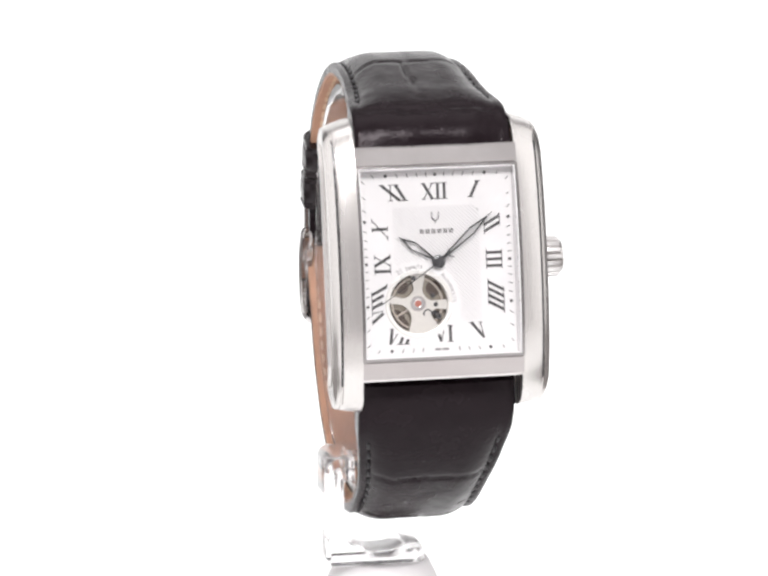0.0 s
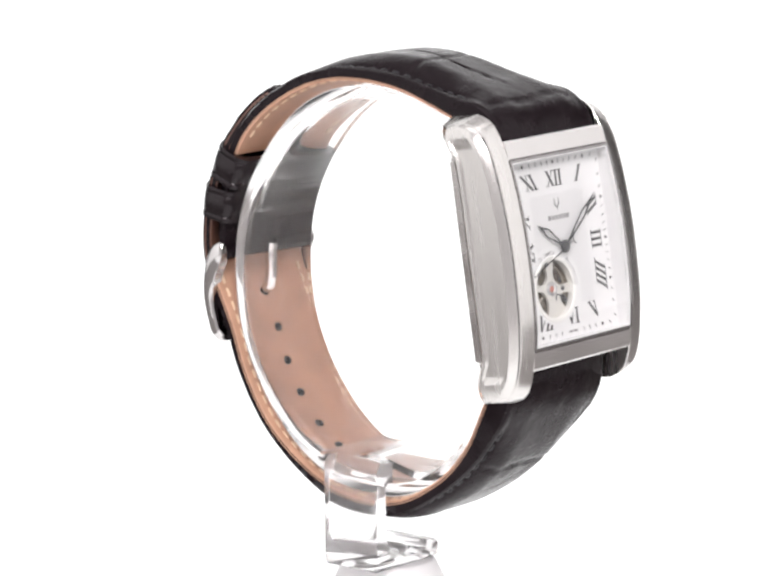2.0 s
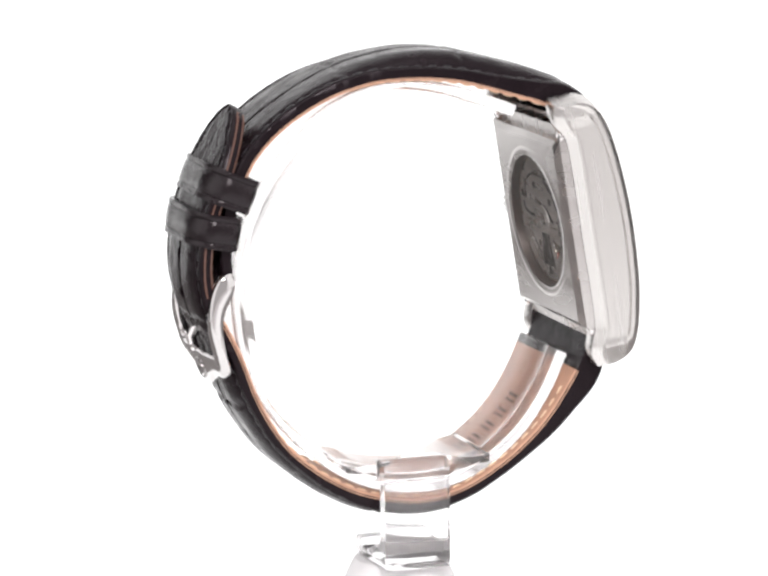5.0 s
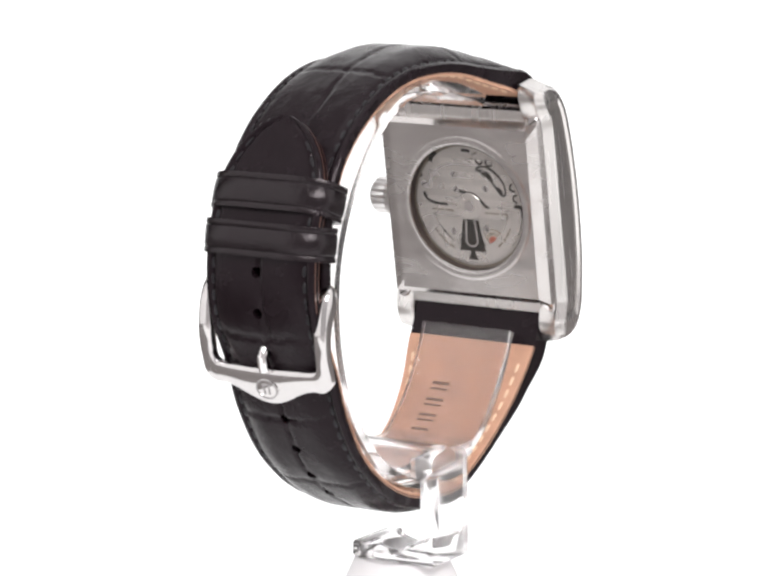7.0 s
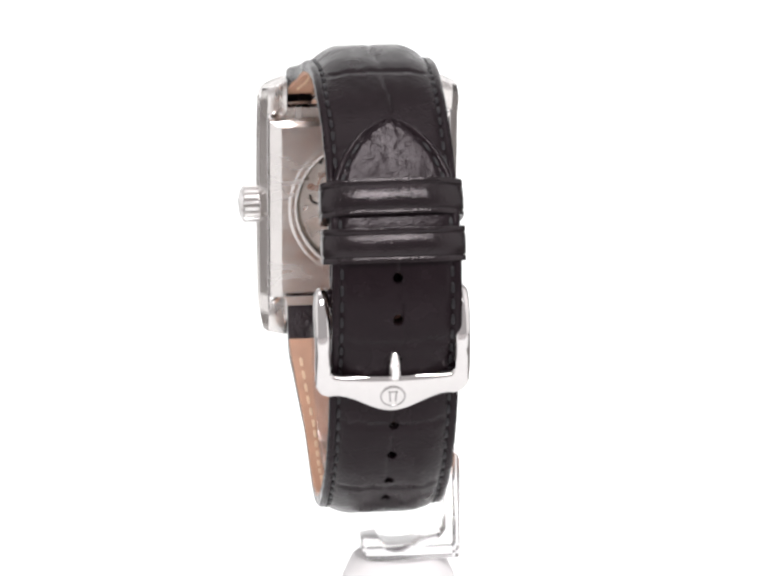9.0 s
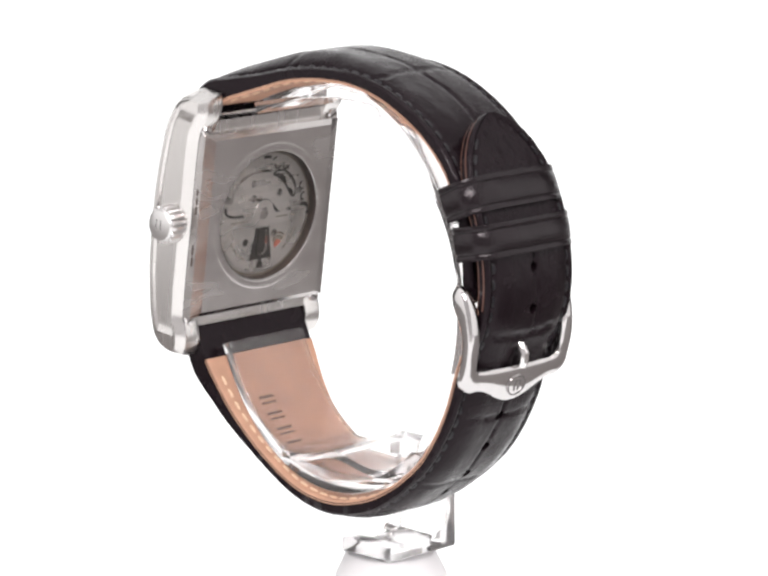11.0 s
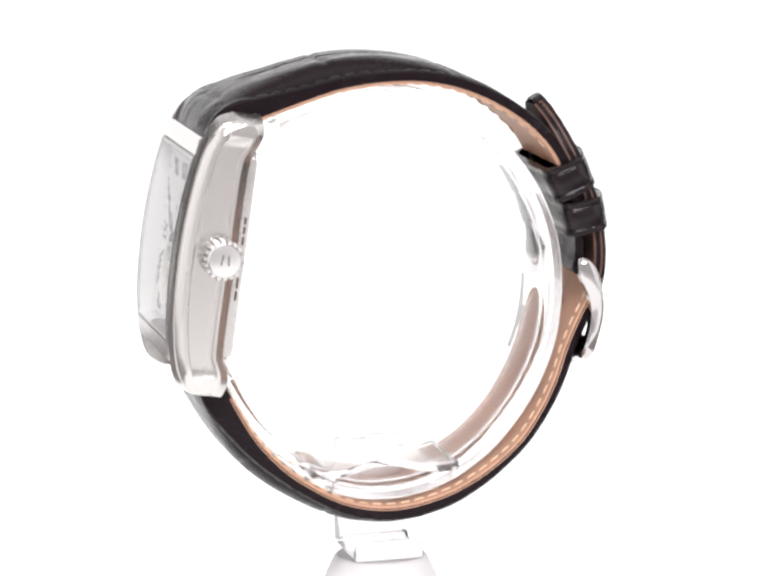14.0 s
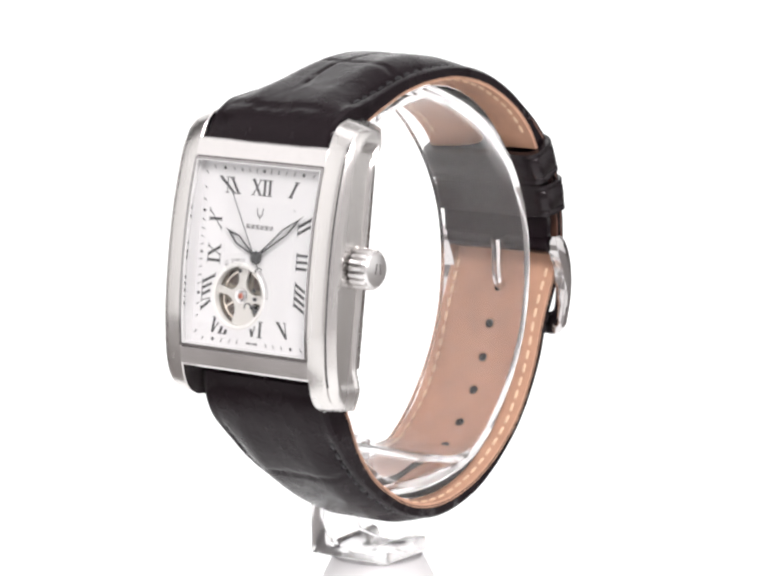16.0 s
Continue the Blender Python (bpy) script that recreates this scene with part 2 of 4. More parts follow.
# ---- setting ----
def sweep():
    """White sheet that glows by itself: it lies on the table, narrow under the watch, and curves up into the
    background.
    """
    prof = [(-0.26, 0.0), (-0.16, 0.0), (-0.115, 0.0), (0.0, 0.0), (0.15, 0.0), (0.25, 0.0), (0.3, 0.0)]
    prof += [(0.3 + 0.3 * math.sin(radians(a)), 0.3 - 0.3 * math.cos(radians(a))) for a in range(10, 91, 10)]
    prof += [(0.6, 0.8)]
    rings = []
    for y, z in prof:
        w = 85 + 400 * max(0.0, min(1.0, (y - 0.25) / 0.14)) + 285 * max(0.0, min(1.0, (-0.115 - y) / 0.045))
        rings.append([(-w, y * 1000, z * 1000), (w, y * 1000, z * 1000), (w, y * 1000 + 2, z * 1000 - 4), (-w, y * 1000 + 2, z * 1000 - 4)])
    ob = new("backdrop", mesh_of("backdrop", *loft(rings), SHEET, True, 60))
    return tagged(ob, "seamless white paper sweep, made to glow, behind the turning watch", "backdrop", kind="structure")


# Self-lit panel out of view, added to brighten the watch and its reflections.
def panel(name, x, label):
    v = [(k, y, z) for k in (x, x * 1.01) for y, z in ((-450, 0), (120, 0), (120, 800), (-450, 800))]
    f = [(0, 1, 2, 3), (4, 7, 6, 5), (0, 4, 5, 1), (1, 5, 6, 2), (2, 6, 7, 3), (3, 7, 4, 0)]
    return tagged(new(name, mesh_of(name, v, f, SIDE_GLOW, False)), label, "backdrop", kind="structure")


def table():
    v = [(x, y, z) for z in (-6, -36) for x, y in ((-900, -500), (900, -500), (900, 800), (-900, 800))]
    f = [(0, 1, 2, 3), (7, 6, 5, 4), (0, 4, 5, 1), (1, 5, 6, 2), (2, 6, 7, 3), (3, 7, 4, 0)]
    return tagged(new("table_top", mesh_of("table_top", v, f, TABLE, False)), "plain dark grey table top under the white sweep", "table", kind="structure")


def front_card():
    """Unseen grey card on the table before the sweep, added for the steel to reflect."""
    v = [(x, y, z) for z in (-4, -1) for x, y in ((-450, -495), (450, -495), (450, -265), (-450, -265))]
    f = [(0, 3, 2, 1), (4, 5, 6, 7), (0, 1, 5, 4), (1, 2, 6, 5), (2, 3, 7, 6), (3, 0, 4, 7)]
    return tagged(new("front_reflector", mesh_of("front_reflector", v, f, CARD, False)), "plain light grey card added on the table as a reflector", "card", kind="structure")


table()
sweep()
front_card()
def unseen_wall(name, x0, y0, x1, y1):
    """An unseen grey wall added to darken what the steel reflects, from one corner to the other."""
    d = Vector((x1 - x0, y1 - y0)).normalized() * 20
    foot = [(x0, y0), (x1, y1), (x1 - d.y, y1 + d.x), (x0 - d.y, y0 + d.x)]
    ob = new(name, mesh_of(name, *loft([[(x, y, z) for x, y in foot] for z in (-6, 900)]), DARKWALL, False))
    return tagged(ob, "plain grey wall added out of view for dark reflections", "wall", kind="structure")


unseen_wall("wall_north", 880, 680, -880, 680)
unseen_wall("wall_north_west", -880, 680, -880, -200)
unseen_wall("wall_north_east", 880, -200, 880, 680)
panel("side_panel_west", -420, "glowing white panel added out of view beside the watch")
panel("side_panel_east", 420, "glowing white panel added out of view beside the watch")

# ---- wrist watch ----
watch = thing("wrist_watch", "rectangular steel wrist watch, white open-heart dial, black crocodile-grain strap", "watch")
TILT = radians(8.8)
EV = Vector((0, math.sin(TILT), math.cos(TILT)))
EN = Vector((0, -math.cos(TILT), math.sin(TILT)))
CASE_AT = Vector((1.2, -33.0, 70.8))
CASE = Matrix.Translation(CASE_AT * MM) @ Matrix(((1, 0, 0), EV, EN)).transposed().to_4x4()

FRONT = [(-20.9, -3.1), (-20.55, -2.1), (-20.0, -1.35), (-18.3, -0.25), (-15.5, 0.7), (-12.5, 1.3), (-8.6, 1.85), (-1.3, 2.15), (6, 1.85), (13.6, 0.8), (18.0, -0.6), (19.9, -2.0), (20.8, -3.8)]
REAR = [(-20.9, -7.8), (-18.0, -8.0), (-16.2, -7.5), (-14.5, -6.8), (0, -6.8), (14, -7.0), (16.5, -7.9), (18.5, -8.5), (20.8, -8.4)]


def front(v):
    return interp(v, FRONT)


def rear(v):
    return interp(v, REAR)


def flank(side):
    """One side bar of the case with its two lugs: broad brushed front, stepped edge, recessed side panel."""
    rings = []
    stations = [-20.9, -20.75, -20.4, -20.0, -19.4, -18.7, -18.0, -17.3] + [-16.6 + i * 0.8 for i in range(43)] + [18.4, 18.9, 19.4, 19.9, 20.4, 20.65, 20.8]
    for v in stations:
        f, r = front(v), rear(v)
        end = max(0.0, (abs(v - 0.3) - 16.6) / 3.9)
        out = 15.6 - 0.4 * end ** 2
        inset = 0.4 * min(1.0, max(0.0, (18.2 - abs(v - 0.3)) / 0.7))
        tip = 0.5 * max(0.0, (abs(v - 0.3) - 19.9) / 0.6)
        f, r = f - tip * 0.5, r + tip * 0.4
        sec = [(11.45, r + 0.15), (11.45, f - 0.25), (11.6, f - 0.12), (13.9, f - 0.38), (14.3, f - 0.52), (14.38, f - 0.8), (14.55, f - 0.84), (14.66, f - 0.68),
               (15.1, f - 1.0), (out, f - 1.75), (out, f - 2.35), (out - inset, f - 2.6), (out - inset, r + 2.0), (out, r + 1.75),
               (out, r + 1.35), (14.4, r + 0.06), (14.1, r), (11.9, r)]
        cut = max(0.0, abs(v) - 15.0) / 5.8
        back_off = 1.7 if v > 0 else 0.8
        rings.append([(side * min(x, out), v - math.copysign(cut * back_off * max(0.0, (x - 12.0) / 4.1), v), n) for x, n in sec])
    return loft(rings)


def flank_line(side, pts):
    """A narrow dark line along a case side, between given section points."""
    rings = []
    for i in range(41):
        v = -17.0 + 34.6 * i / 40
        f, r = front(v), rear(v)
        rings.append([(side * x, v, (f if k else r) + n) for x, k, n in pts])
    return loft(rings)


body = part("case", loft([[(x, y, n) for x, y in rounded(-11.9, -16.3, 11.9, 16.3, 0.4)] for n in (-7.0, -2.4)]), STEEL, watch, "brushed steel middle case", CASE)
for sd in (-1, 1):
    part("case_side", flank(sd), STEEL, body, "brushed steel case side with stepped lugs", angle=28)
    # Thin dark strips added; groove and rear edge get their darkness from colour.
    part("groove_shade", flank_line(sd, ((14.40, 1, -0.78), (14.42, 1, -0.75), (14.54, 1, -0.78), (14.54, 1, -0.86), (14.42, 1, -0.84))), HAND, body, "dark strip laid in the case edge groove as shade", angle=20)
    part("rear_edge_strip", flank_line(sd, ((14.2, 0, 0.1), (14.2, 0, -0.02), (14.38, 0, 0.0), (14.38, 0, 0.1))), RIMSTEEL, body, "thin dark strip added along the rear edge", angle=20)


def end_bar(s):
    """The bar of the bezel above or below the glass."""
    rings = []
    for x in (-11.6, -11.3, 0, 11.3, 11.6):
        vs = (13.62, 13.66, 13.9, 16.2, 16.5, 16.55)
        top = front(s * 13.9) - 0.15
        ns = (-1.5, top - 0.2, top, top - 0.32, top - 0.75, -4.5)
        rings.append([(x, s * v, n) for v, n in zip(vs, ns)] + [(x, s * 13.62, -4.5)])
    return loft(rings)


bezel = part("bezel", end_bar(1), SATIN, watch, "brushed steel bezel bar", CASE, 25)
part("bezel", end_bar(-1), SATIN, watch, "brushed steel bezel bar", CASE, 25)


def subdivided_rim():
    n = 40
    def outline(hx, hv):
        pts = [(-hx, -hv + 2 * hv * i / n) for i in range(n + 1)] + [(hx, hv - 2 * hv * i / n) for i in range(n + 1)]
        return pts
    V, F = frame_shape(outline(11.62, 13.68), outline(11.2, 13.3), -1.3, 0.0)
    return [(x, v, (front(v) + 0.03) if k > -0.5 else k) for x, v, k in V], F


part("glass_rim", subdivided_rim(), RIMSTEEL, bezel, "polished thin rim round the glass, toned dark for its shading", None, 25)


def crystal():
    """Curved glass plate, bowed along the dial's height."""
    rings = []
    for i in range(29):
        v = -13.14 + 26.28 * i / 28
        top = front(v) - 0.12
        rings.append([(-11.04, v, top - 0.5), (-11.04, v, top - 0.15), (-10.9, v, top), (-5, v, top + 0.06), (0, v, top + 0.08), (5, v, top + 0.06), (10.9, v, top),
                      (11.04, v, top - 0.15), (11.04, v, top - 0.5)])
    V, F = loft(rings, closed=False)
    return V, F


glass = part("crystal", crystal(), PANE, watch, "clear curved watch glass", CASE, 40)
glass.visible_shadow = False

# dial
DN = -0.75


def rehaut():
    """Slim matt wall between the dial and the glass."""
    n = 40

    def outline(hx, hv):
        return [(-hx, -hv + 2 * hv * i / n) for i in range(n + 1)] + [(hx, hv - 2 * hv * i / n) for i in range(n + 1)]
    V, F = frame_shape(outline(11.19, 13.29), outline(11.06, 13.16), DN + 0.002, 0.0)
    return [(x, v, (front(v) - 0.03) if k > -0.5 else k) for x, v, k in V], F


part("rehaut", rehaut(), ETCH, bezel, "matt silver inner wall round the dial", None, 25)
AP, AR = (-3.0, -5.8), 4.25


def dial_plate():
    """Silver-white plate with the round opening over the balance."""
    n = 64
    inner = circle(AP[0], AP[1], AR, n)
    outer = []
    for x, y in inner:
        dx, dy = x - AP[0], y - AP[1]
        k = min((11.3 * (1 if dx > 0 else -1) - AP[0]) / dx if abs(dx) > 1e-6 else 1e9, (13.4 * (1 if dy > 0 else -1) - AP[1]) / dy if abs(dy) > 1e-6 else 1e9)
        outer.append((AP[0] + dx * k, AP[1] + dy * k))
    for cx, cy in ((11.3, 13.4), (-11.3, 13.4), (-11.3, -13.4), (11.3, -13.4)):
        j = min(range(n), key=lambda i: math.hypot(outer[i][0] - cx, outer[i][1] - cy))
        outer[j] = (cx, cy)
    return frame_shape(outer, inner, DN - 0.35, DN)


dial = part("dial", dial_plate(), DIAL, watch, "silver-white dial plate", CASE, 30, smooth=False)


def engraving():
    """Fine diagonal ridges on the middle of the dial."""
    x0, x1, v0, v1, shapes = -6.3, 6.1, -8.4, 7.9, []
    c, w = -16.0, 0.075
    while c < 16:
        a, b = max(x0, c - v1), min(x1, c - v0)
        spans = []
        if b - a > 0.4:
            # the part of the line that crosses the open heart is left out
            m = (AP[0] + c - AP[1]) / 2
            off = abs(AP[0] + AP[1] - c) / math.sqrt(2)
            gap = math.sqrt(max(0.0, (AR + 1.9) ** 2 - off * off)) / math.sqrt(2)
            spans = [(a, min(b, m - gap)), (max(a, m + gap), b)] if gap > 0 else [(a, b)]
        for p, q in spans:
            if q - p > 0.3:
                shapes.append(([(p - w, c - p - w, DN + 0.003), (q - w, c - q - w, DN + 0.003), (q + w, c - q + w, DN + 0.003), (p + w, c - p + w, DN + 0.003), (p, c - p, DN + 0.06), (q, c - q, DN + 0.06)],
                               [(0, 1, 5, 4), (2, 3, 4, 5), (0, 4, 3), (1, 2, 5)]))
        c += 0.56
    return join(*shapes)


part("guilloche", engraving(), RIDGE, dial, "fine diagonal guilloche ridges", kind="stuff", smooth=False)
part("aperture_rim", lathe([(AR - 0.02, DN - 0.9), (AR - 0.02, DN + 0.06), (AR + 0.1, DN + 0.14), (AR + 0.45, DN + 0.14), (AR + 0.6, DN + 0.01)], 64, False), RIM, dial,
     "cream ring round the open heart", pose(AP[0] * MM, AP[1] * MM, 0))


def bar(a, b, w0, w1, h=0.045, n=DN):
    """A printed stroke from a to b with a little body."""
    d = Vector((b[0] - a[0], b[1] - a[1])).normalized()
    q = Vector((-d.y, d.x))
    A, B = Vector(a), Vector(b)
    pts = [A + q * w0 / 2, B + q * w1 / 2, B - q * w1 / 2, A - q * w0 / 2]
    return loft([[(p.x, p.y, n + 0.004) for p in pts], [(p.x, p.y, n + h) for p in pts]])


def numeral(text, centre, ea, eb, height):
    """Roman numeral of serifed strokes; ea and eb are its reading and upright directions."""
    adv = {"I": 0.40, "V": 0.78, "X": 0.80}
    total = sum(adv[c] for c in text)
    ea, eb, c0 = Vector(ea), Vector(eb), Vector(centre)
    shapes, x = [], -total / 2

    def pt(a, b):
        p = c0 + ea * (a * height) + eb * ((b - 0.5) * height)
        return p.x, p.y

    def stroke(a, b, w):
        p, q = Vector(pt(*a)), Vector(pt(*b))
        free = [k / 40 for k in range(41) if (p.lerp(q, k / 40) - Vector(AP)).length > AR + 0.95]
        if len(free) > 3:
            shapes.append(bar(p.lerp(q, free[0]), p.lerp(q, free[-1]), w * height, w * height))
    for ch in text:
        w = adv[ch]
        m = x + w / 2
        if ch == "I":
            stroke((m, 0.02), (m, 0.98), 0.17)
            for b in (0.03, 0.97):
                stroke((m - 0.19, b), (m + 0.19, b), 0.055)
        elif ch == "V":
            stroke((x + 0.12, 0.98), (m + 0.02, 0.03), 0.17)
            stroke((x + w - 0.12, 0.98), (m + 0.02, 0.03), 0.06)
            stroke((x - 0.02, 0.97), (x + 0.28, 0.97), 0.05)
            stroke((x + w - 0.26, 0.97), (x + w + 0.01, 0.97), 0.05)
        else:
            stroke((x + 0.12, 0.98), (x + w - 0.12, 0.02), 0.17)
            stroke((x + w - 0.12, 0.98), (x + 0.12, 0.02), 0.06)
            for b in (0.03, 0.97):
                stroke((x - 0.02, b), (x + 0.26, b), 0.05)
                stroke((x + w - 0.26, b), (x + w + 0.02, b), 0.05)
        x += w
    return join(*shapes)


OUT_R, OUT_L = (0, -1), (0, 1)
for txt, c, ea, eb in (("XII", (-0.15, 10.0), (1, 0), (0, 1)), ("I", (5.55, 10.1), (1, 0), (0.5, 1)), ("II", (7.95, 5.1), OUT_R, (1, 0.55)),
                       ("III", (8.1, 0.05), OUT_R, (1, 0)), ("IIII", (8.2, -5.15), OUT_R, (1, -0.55)), ("V", (5.65, -9.9), (1, 0), (-0.5, 1)),
                       ("VI", (0.45, -10.2), (1, 0), (0, 1)), ("VII", (-5.9, -10.3), (1, 0), (0.45, 1)), ("VIII", (-8.6, -5.6), OUT_L, (-1, -0.5)),
                       ("IX", (-8.0, -0.1), OUT_L, (-1, 0)), ("X", (-8.2, 4.9), OUT_L, (-1, 0.55)), ("XI", (-6.0, 9.95), (1, 0), (-0.6, 1))):
    part("numeral", numeral(txt, c, ea, eb, 2.35), PRINT, dial, smooth=False)


def minute_track():
    shapes = []
    for i in range(60):
        a = radians(i * 6)
        dx, dv = math.sin(a), math.cos(a)
        k = min(10.35 / max(1e-6, abs(dx)), 12.35 / max(1e-6, abs(dv)))
        x, v = dx * k, dv * k
        if abs(x) < 2.0 and v < 0:
            continue
        if i % 5 == 0:
            shapes.append(bar((x - dx * 0.22, v - dv * 0.22), (x + dx * 0.22, v + dv * 0.22), 0.4, 0.4))
        else:
            shapes.append(bar((x - dx * 0.28, v - dv * 0.28), (x + dx * 0.32, v + dv * 0.32), 0.11, 0.11))
    return join(*shapes)


part("minute_track", minute_track(), PRINT, dial, "fine dark minute marks", kind="stuff", smooth=False)


# maker's marks as plain shapes, and the small lettering
def emblem(c, s):
    shapes = []
    for q in (-1, 1):
        shapes.append(bar((c[0] + q * 0.55 * s, c[1] + 0.75 * s), (c[0] + q * 0.45 * s, c[1] - 0.25 * s), 0.12 * s, 0.2 * s))
        shapes.append(bar((c[0] + q * 0.47 * s, c[1] - 0.2 * s), (c[0], c[1] - 0.6 * s), 0.2 * s, 0.2 * s))
    shapes.append(bar((c[0], c[1] - 0.5 * s), (c[0], c[1] - 1.0 * s), 0.2 * s, 0.2 * s))
    return join(*shapes)


part("emblem", emblem((-0.2, 6.35), 0.95), PRINT, dial, smooth=False)
part("name_bar", join(*[bar((-2.5 + i * 0.84, 4.34), (-1.86 + i * 0.84, 4.34), 0.62 if i % 2 else 0.7, 0.62) for i in range(6)]), FAINT, dial, "pale grey bars in place of the maker's name", smooth=False)
part("origin_bar", join(bar((-0.95, -12.35), (-0.1, -12.35), 0.3, 0.3), bar((0.1, -12.35), (1.1, -12.35), 0.3, 0.3)), FAINT, dial, smooth=False)


def letter(ch, size):
    cu = bpy.data.curves.new("letter", "FONT")
    cu.body, cu.size, cu.align_x, cu.resolution_u = ch, size, "CENTER", 2
    ob = bpy.data.objects.new("letter", cu)
    scene.collection.objects.link(ob)
    dg = bpy.context.evaluated_depsgraph_get()
    me = bpy.data.meshes.new_from_object(ob.evaluated_get(dg))
    shape = [tuple(v.co) for v in me.vertices], [tuple(p.vertices) for p in me.polygons]
    bpy.data.objects.remove(ob)
    bpy.data.meshes.remove(me)
    return shape


def arc_text(text, r, a0, a1, size, n):
    shapes = []
    for i, ch in enumerate(text):
        if ch == " ":
            continue
        a = radians(a0 + (a1 - a0) * i / (len(text) - 1))
        c, s = math.cos(a), math.sin(a)
        V, F = letter(ch, size)
        shapes.append(([(AP[0] + c * (r + y) + s * x, AP[1] + s * (r + y) - c * x, n) for x, y, z in V], F))
    return join(*shapes)


part("jewel_lettering", arc_text("21 Jewels", 4.98, 122, 84, 0.95, DN + 0.012), FAINT, dial, "small curved grey lettering", smooth=False)
part("winding_lettering", arc_text("Automatic", 4.98, 47, 2, 0.95, DN + 0.012), FAINT, dial, "small curved grey lettering", smooth=False)

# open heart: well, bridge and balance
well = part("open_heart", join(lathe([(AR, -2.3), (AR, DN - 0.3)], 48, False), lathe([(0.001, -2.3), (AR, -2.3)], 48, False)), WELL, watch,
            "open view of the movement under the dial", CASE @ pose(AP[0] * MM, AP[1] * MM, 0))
OPENINGS = ((2.45, 2.05, 1.75), (-2.1, 2.35, 1.55), (-3.15, -2.1, 2.15), (2.75, -1.65, 0.85))
# Brown discs on the well's floor carry the shade of the openings.
part("hollow_shade", join(*[prism(circle(x, y, r * 0.62, 30), -2.3, -2.2 - 0.01 * i) for i, (x, y, r) in enumerate(OPENINGS)], prism(circle(-2.0, -2.9, 0.7, 20), -2.3, -2.17)), UMBER, well, "brown discs painted as the shade of hollows")


def star_bridge(z0, z1):
    """Steel bridge with round-cut openings, reaching to the rim on its arms."""
    pts = []
    for i in range(180):
        a = 2 * math.pi * i / 180
        d, reach = Vector((math.cos(a), math.sin(a))), 4.2
        for x, y, r in OPENINGS:
            along = d.dot(Vector((x, y)))
            off = x * x + y * y - along * along
            if along > 0 and off < r * r:
                reach = min(reach, along - math.sqrt(r * r - off))
        pts.append((d.x * reach, d.y * reach))
    V = [(0, 0, z1)] + [(x, y, z1) for x, y in pts] + [(x * 1.01, y * 1.01, z0) for x, y in pts]
    n = len(pts)
    F = [(0, 1 + i, 1 + (i + 1) % n) for i in range(n)] + [(1 + i, 1 + n + i, 1 + n + (i + 1) % n, 1 + (i + 1) % n) for i in range(n)]
    return V, F


part("bridge", star_bridge(-1.8, -1.4), BRIDGE, well, "pale steel balance bridge with round-cut openings", angle=30)
part("jewel_seat", lathe([(0.5, -1.3), (0.55, -1.27), (1.05, -1.27), (1.15, -1.4)], 36, False), POLISH, well, "polished jewel seat")
part("spring_stud", join(sector(1.35, -1.5, 0.5, 0.68, -20, 200, -1.42, -1.3, 18), prism(circle(2.35, -1.35, 0.3, 16), -1.42, -1.25), prism(circle(2.9, -1.9, 0.42, 18), -1.9, -1.3)), HAND, well, "dark regulator stud")
for x, y, z in ((2.55, -0.2, -1.26), (2.2, 1.05, -1.32), (-0.5, 3.6, -1.26)):
    part("screw", lathe([(0.001, z), (0.3, z - 0.02), (0.34, z - 0.2)], 20, False), HAND, well, "", pose(x * MM, y * MM, 0))
part("jewel", lathe([(0.001, -1.22), (0.3, -1.23), (0.45, -1.28), (0.45, -1.4)], 28, False), JEWEL, well, "red jewel bearing")


def balance():
    shapes = [frame_shape(circle(0, 0, 3.75, 48), circle(0, 0, 3.45, 48), -2.1, -1.95)]
    for k in range(3):
        a = radians(90 + 120 * k)
        c, s = math.cos(a), math.sin(a)
        q = [(0.3, -0.2), (3.5, -0.13), (3.5, 0.13), (0.3, 0.2)]
        shapes.append(prism([(c * x - s * y, s * x + c * y) for x, y in q], -2.08, -1.87))
    shapes.append(prism(circle(0, 0, 0.75, 28), -2.08, -1.8))
    return join(*shapes)


balance_wheel = part("balance_wheel", balance(), BRASS, watch, "gilt three-spoke balance wheel", CASE @ pose(AP[0] * MM, AP[1] * MM, 0))


# hands
def open_hand(length, width, hub, n0):
    """A dark pointed hand with an open middle."""
    out = [(-0.22, 0.3), (-0.24, length * 0.18), (-width / 2, length * 0.62), (-0.10, length * 0.9), (0, length), (0.10, length * 0.9), (width / 2, length * 0.62), (0.24, length * 0.18), (0.22, 0.3)]
    inn = [(-0.03, length * 0.2), (-0.05, length * 0.22), (-width / 2 + 0.2, length * 0.61), (-0.03, length * 0.8), (0, length * 0.82), (0.03, length * 0.8), (width / 2 - 0.2, length * 0.61), (0.05, length * 0.22), (0.03, length * 0.2)]
    return join(frame_shape(out, inn, n0, n0 + 0.12), lathe([(hub, n0), (hub, n0 + 0.13), (hub - 0.1, n0 + 0.18), (0.001, n0 + 0.18)], 32, True))


HOUR = CASE @ pose(0, 0, 0, 0, 0, -303.3)
part("hour_hand", open_hand(6.95, 1.35, 0.95, -0.35), HAND, watch, "dark open-work hour hand", HOUR, 30)
minute_hand = part("minute_hand", open_hand(10.5, 1.15, 0.8, -0.12), HAND, watch, "dark open-work minute hand", CASE @ pose(0, 0, 0, 0, 0, -49.3), 30)
SECOND0 = 236.0
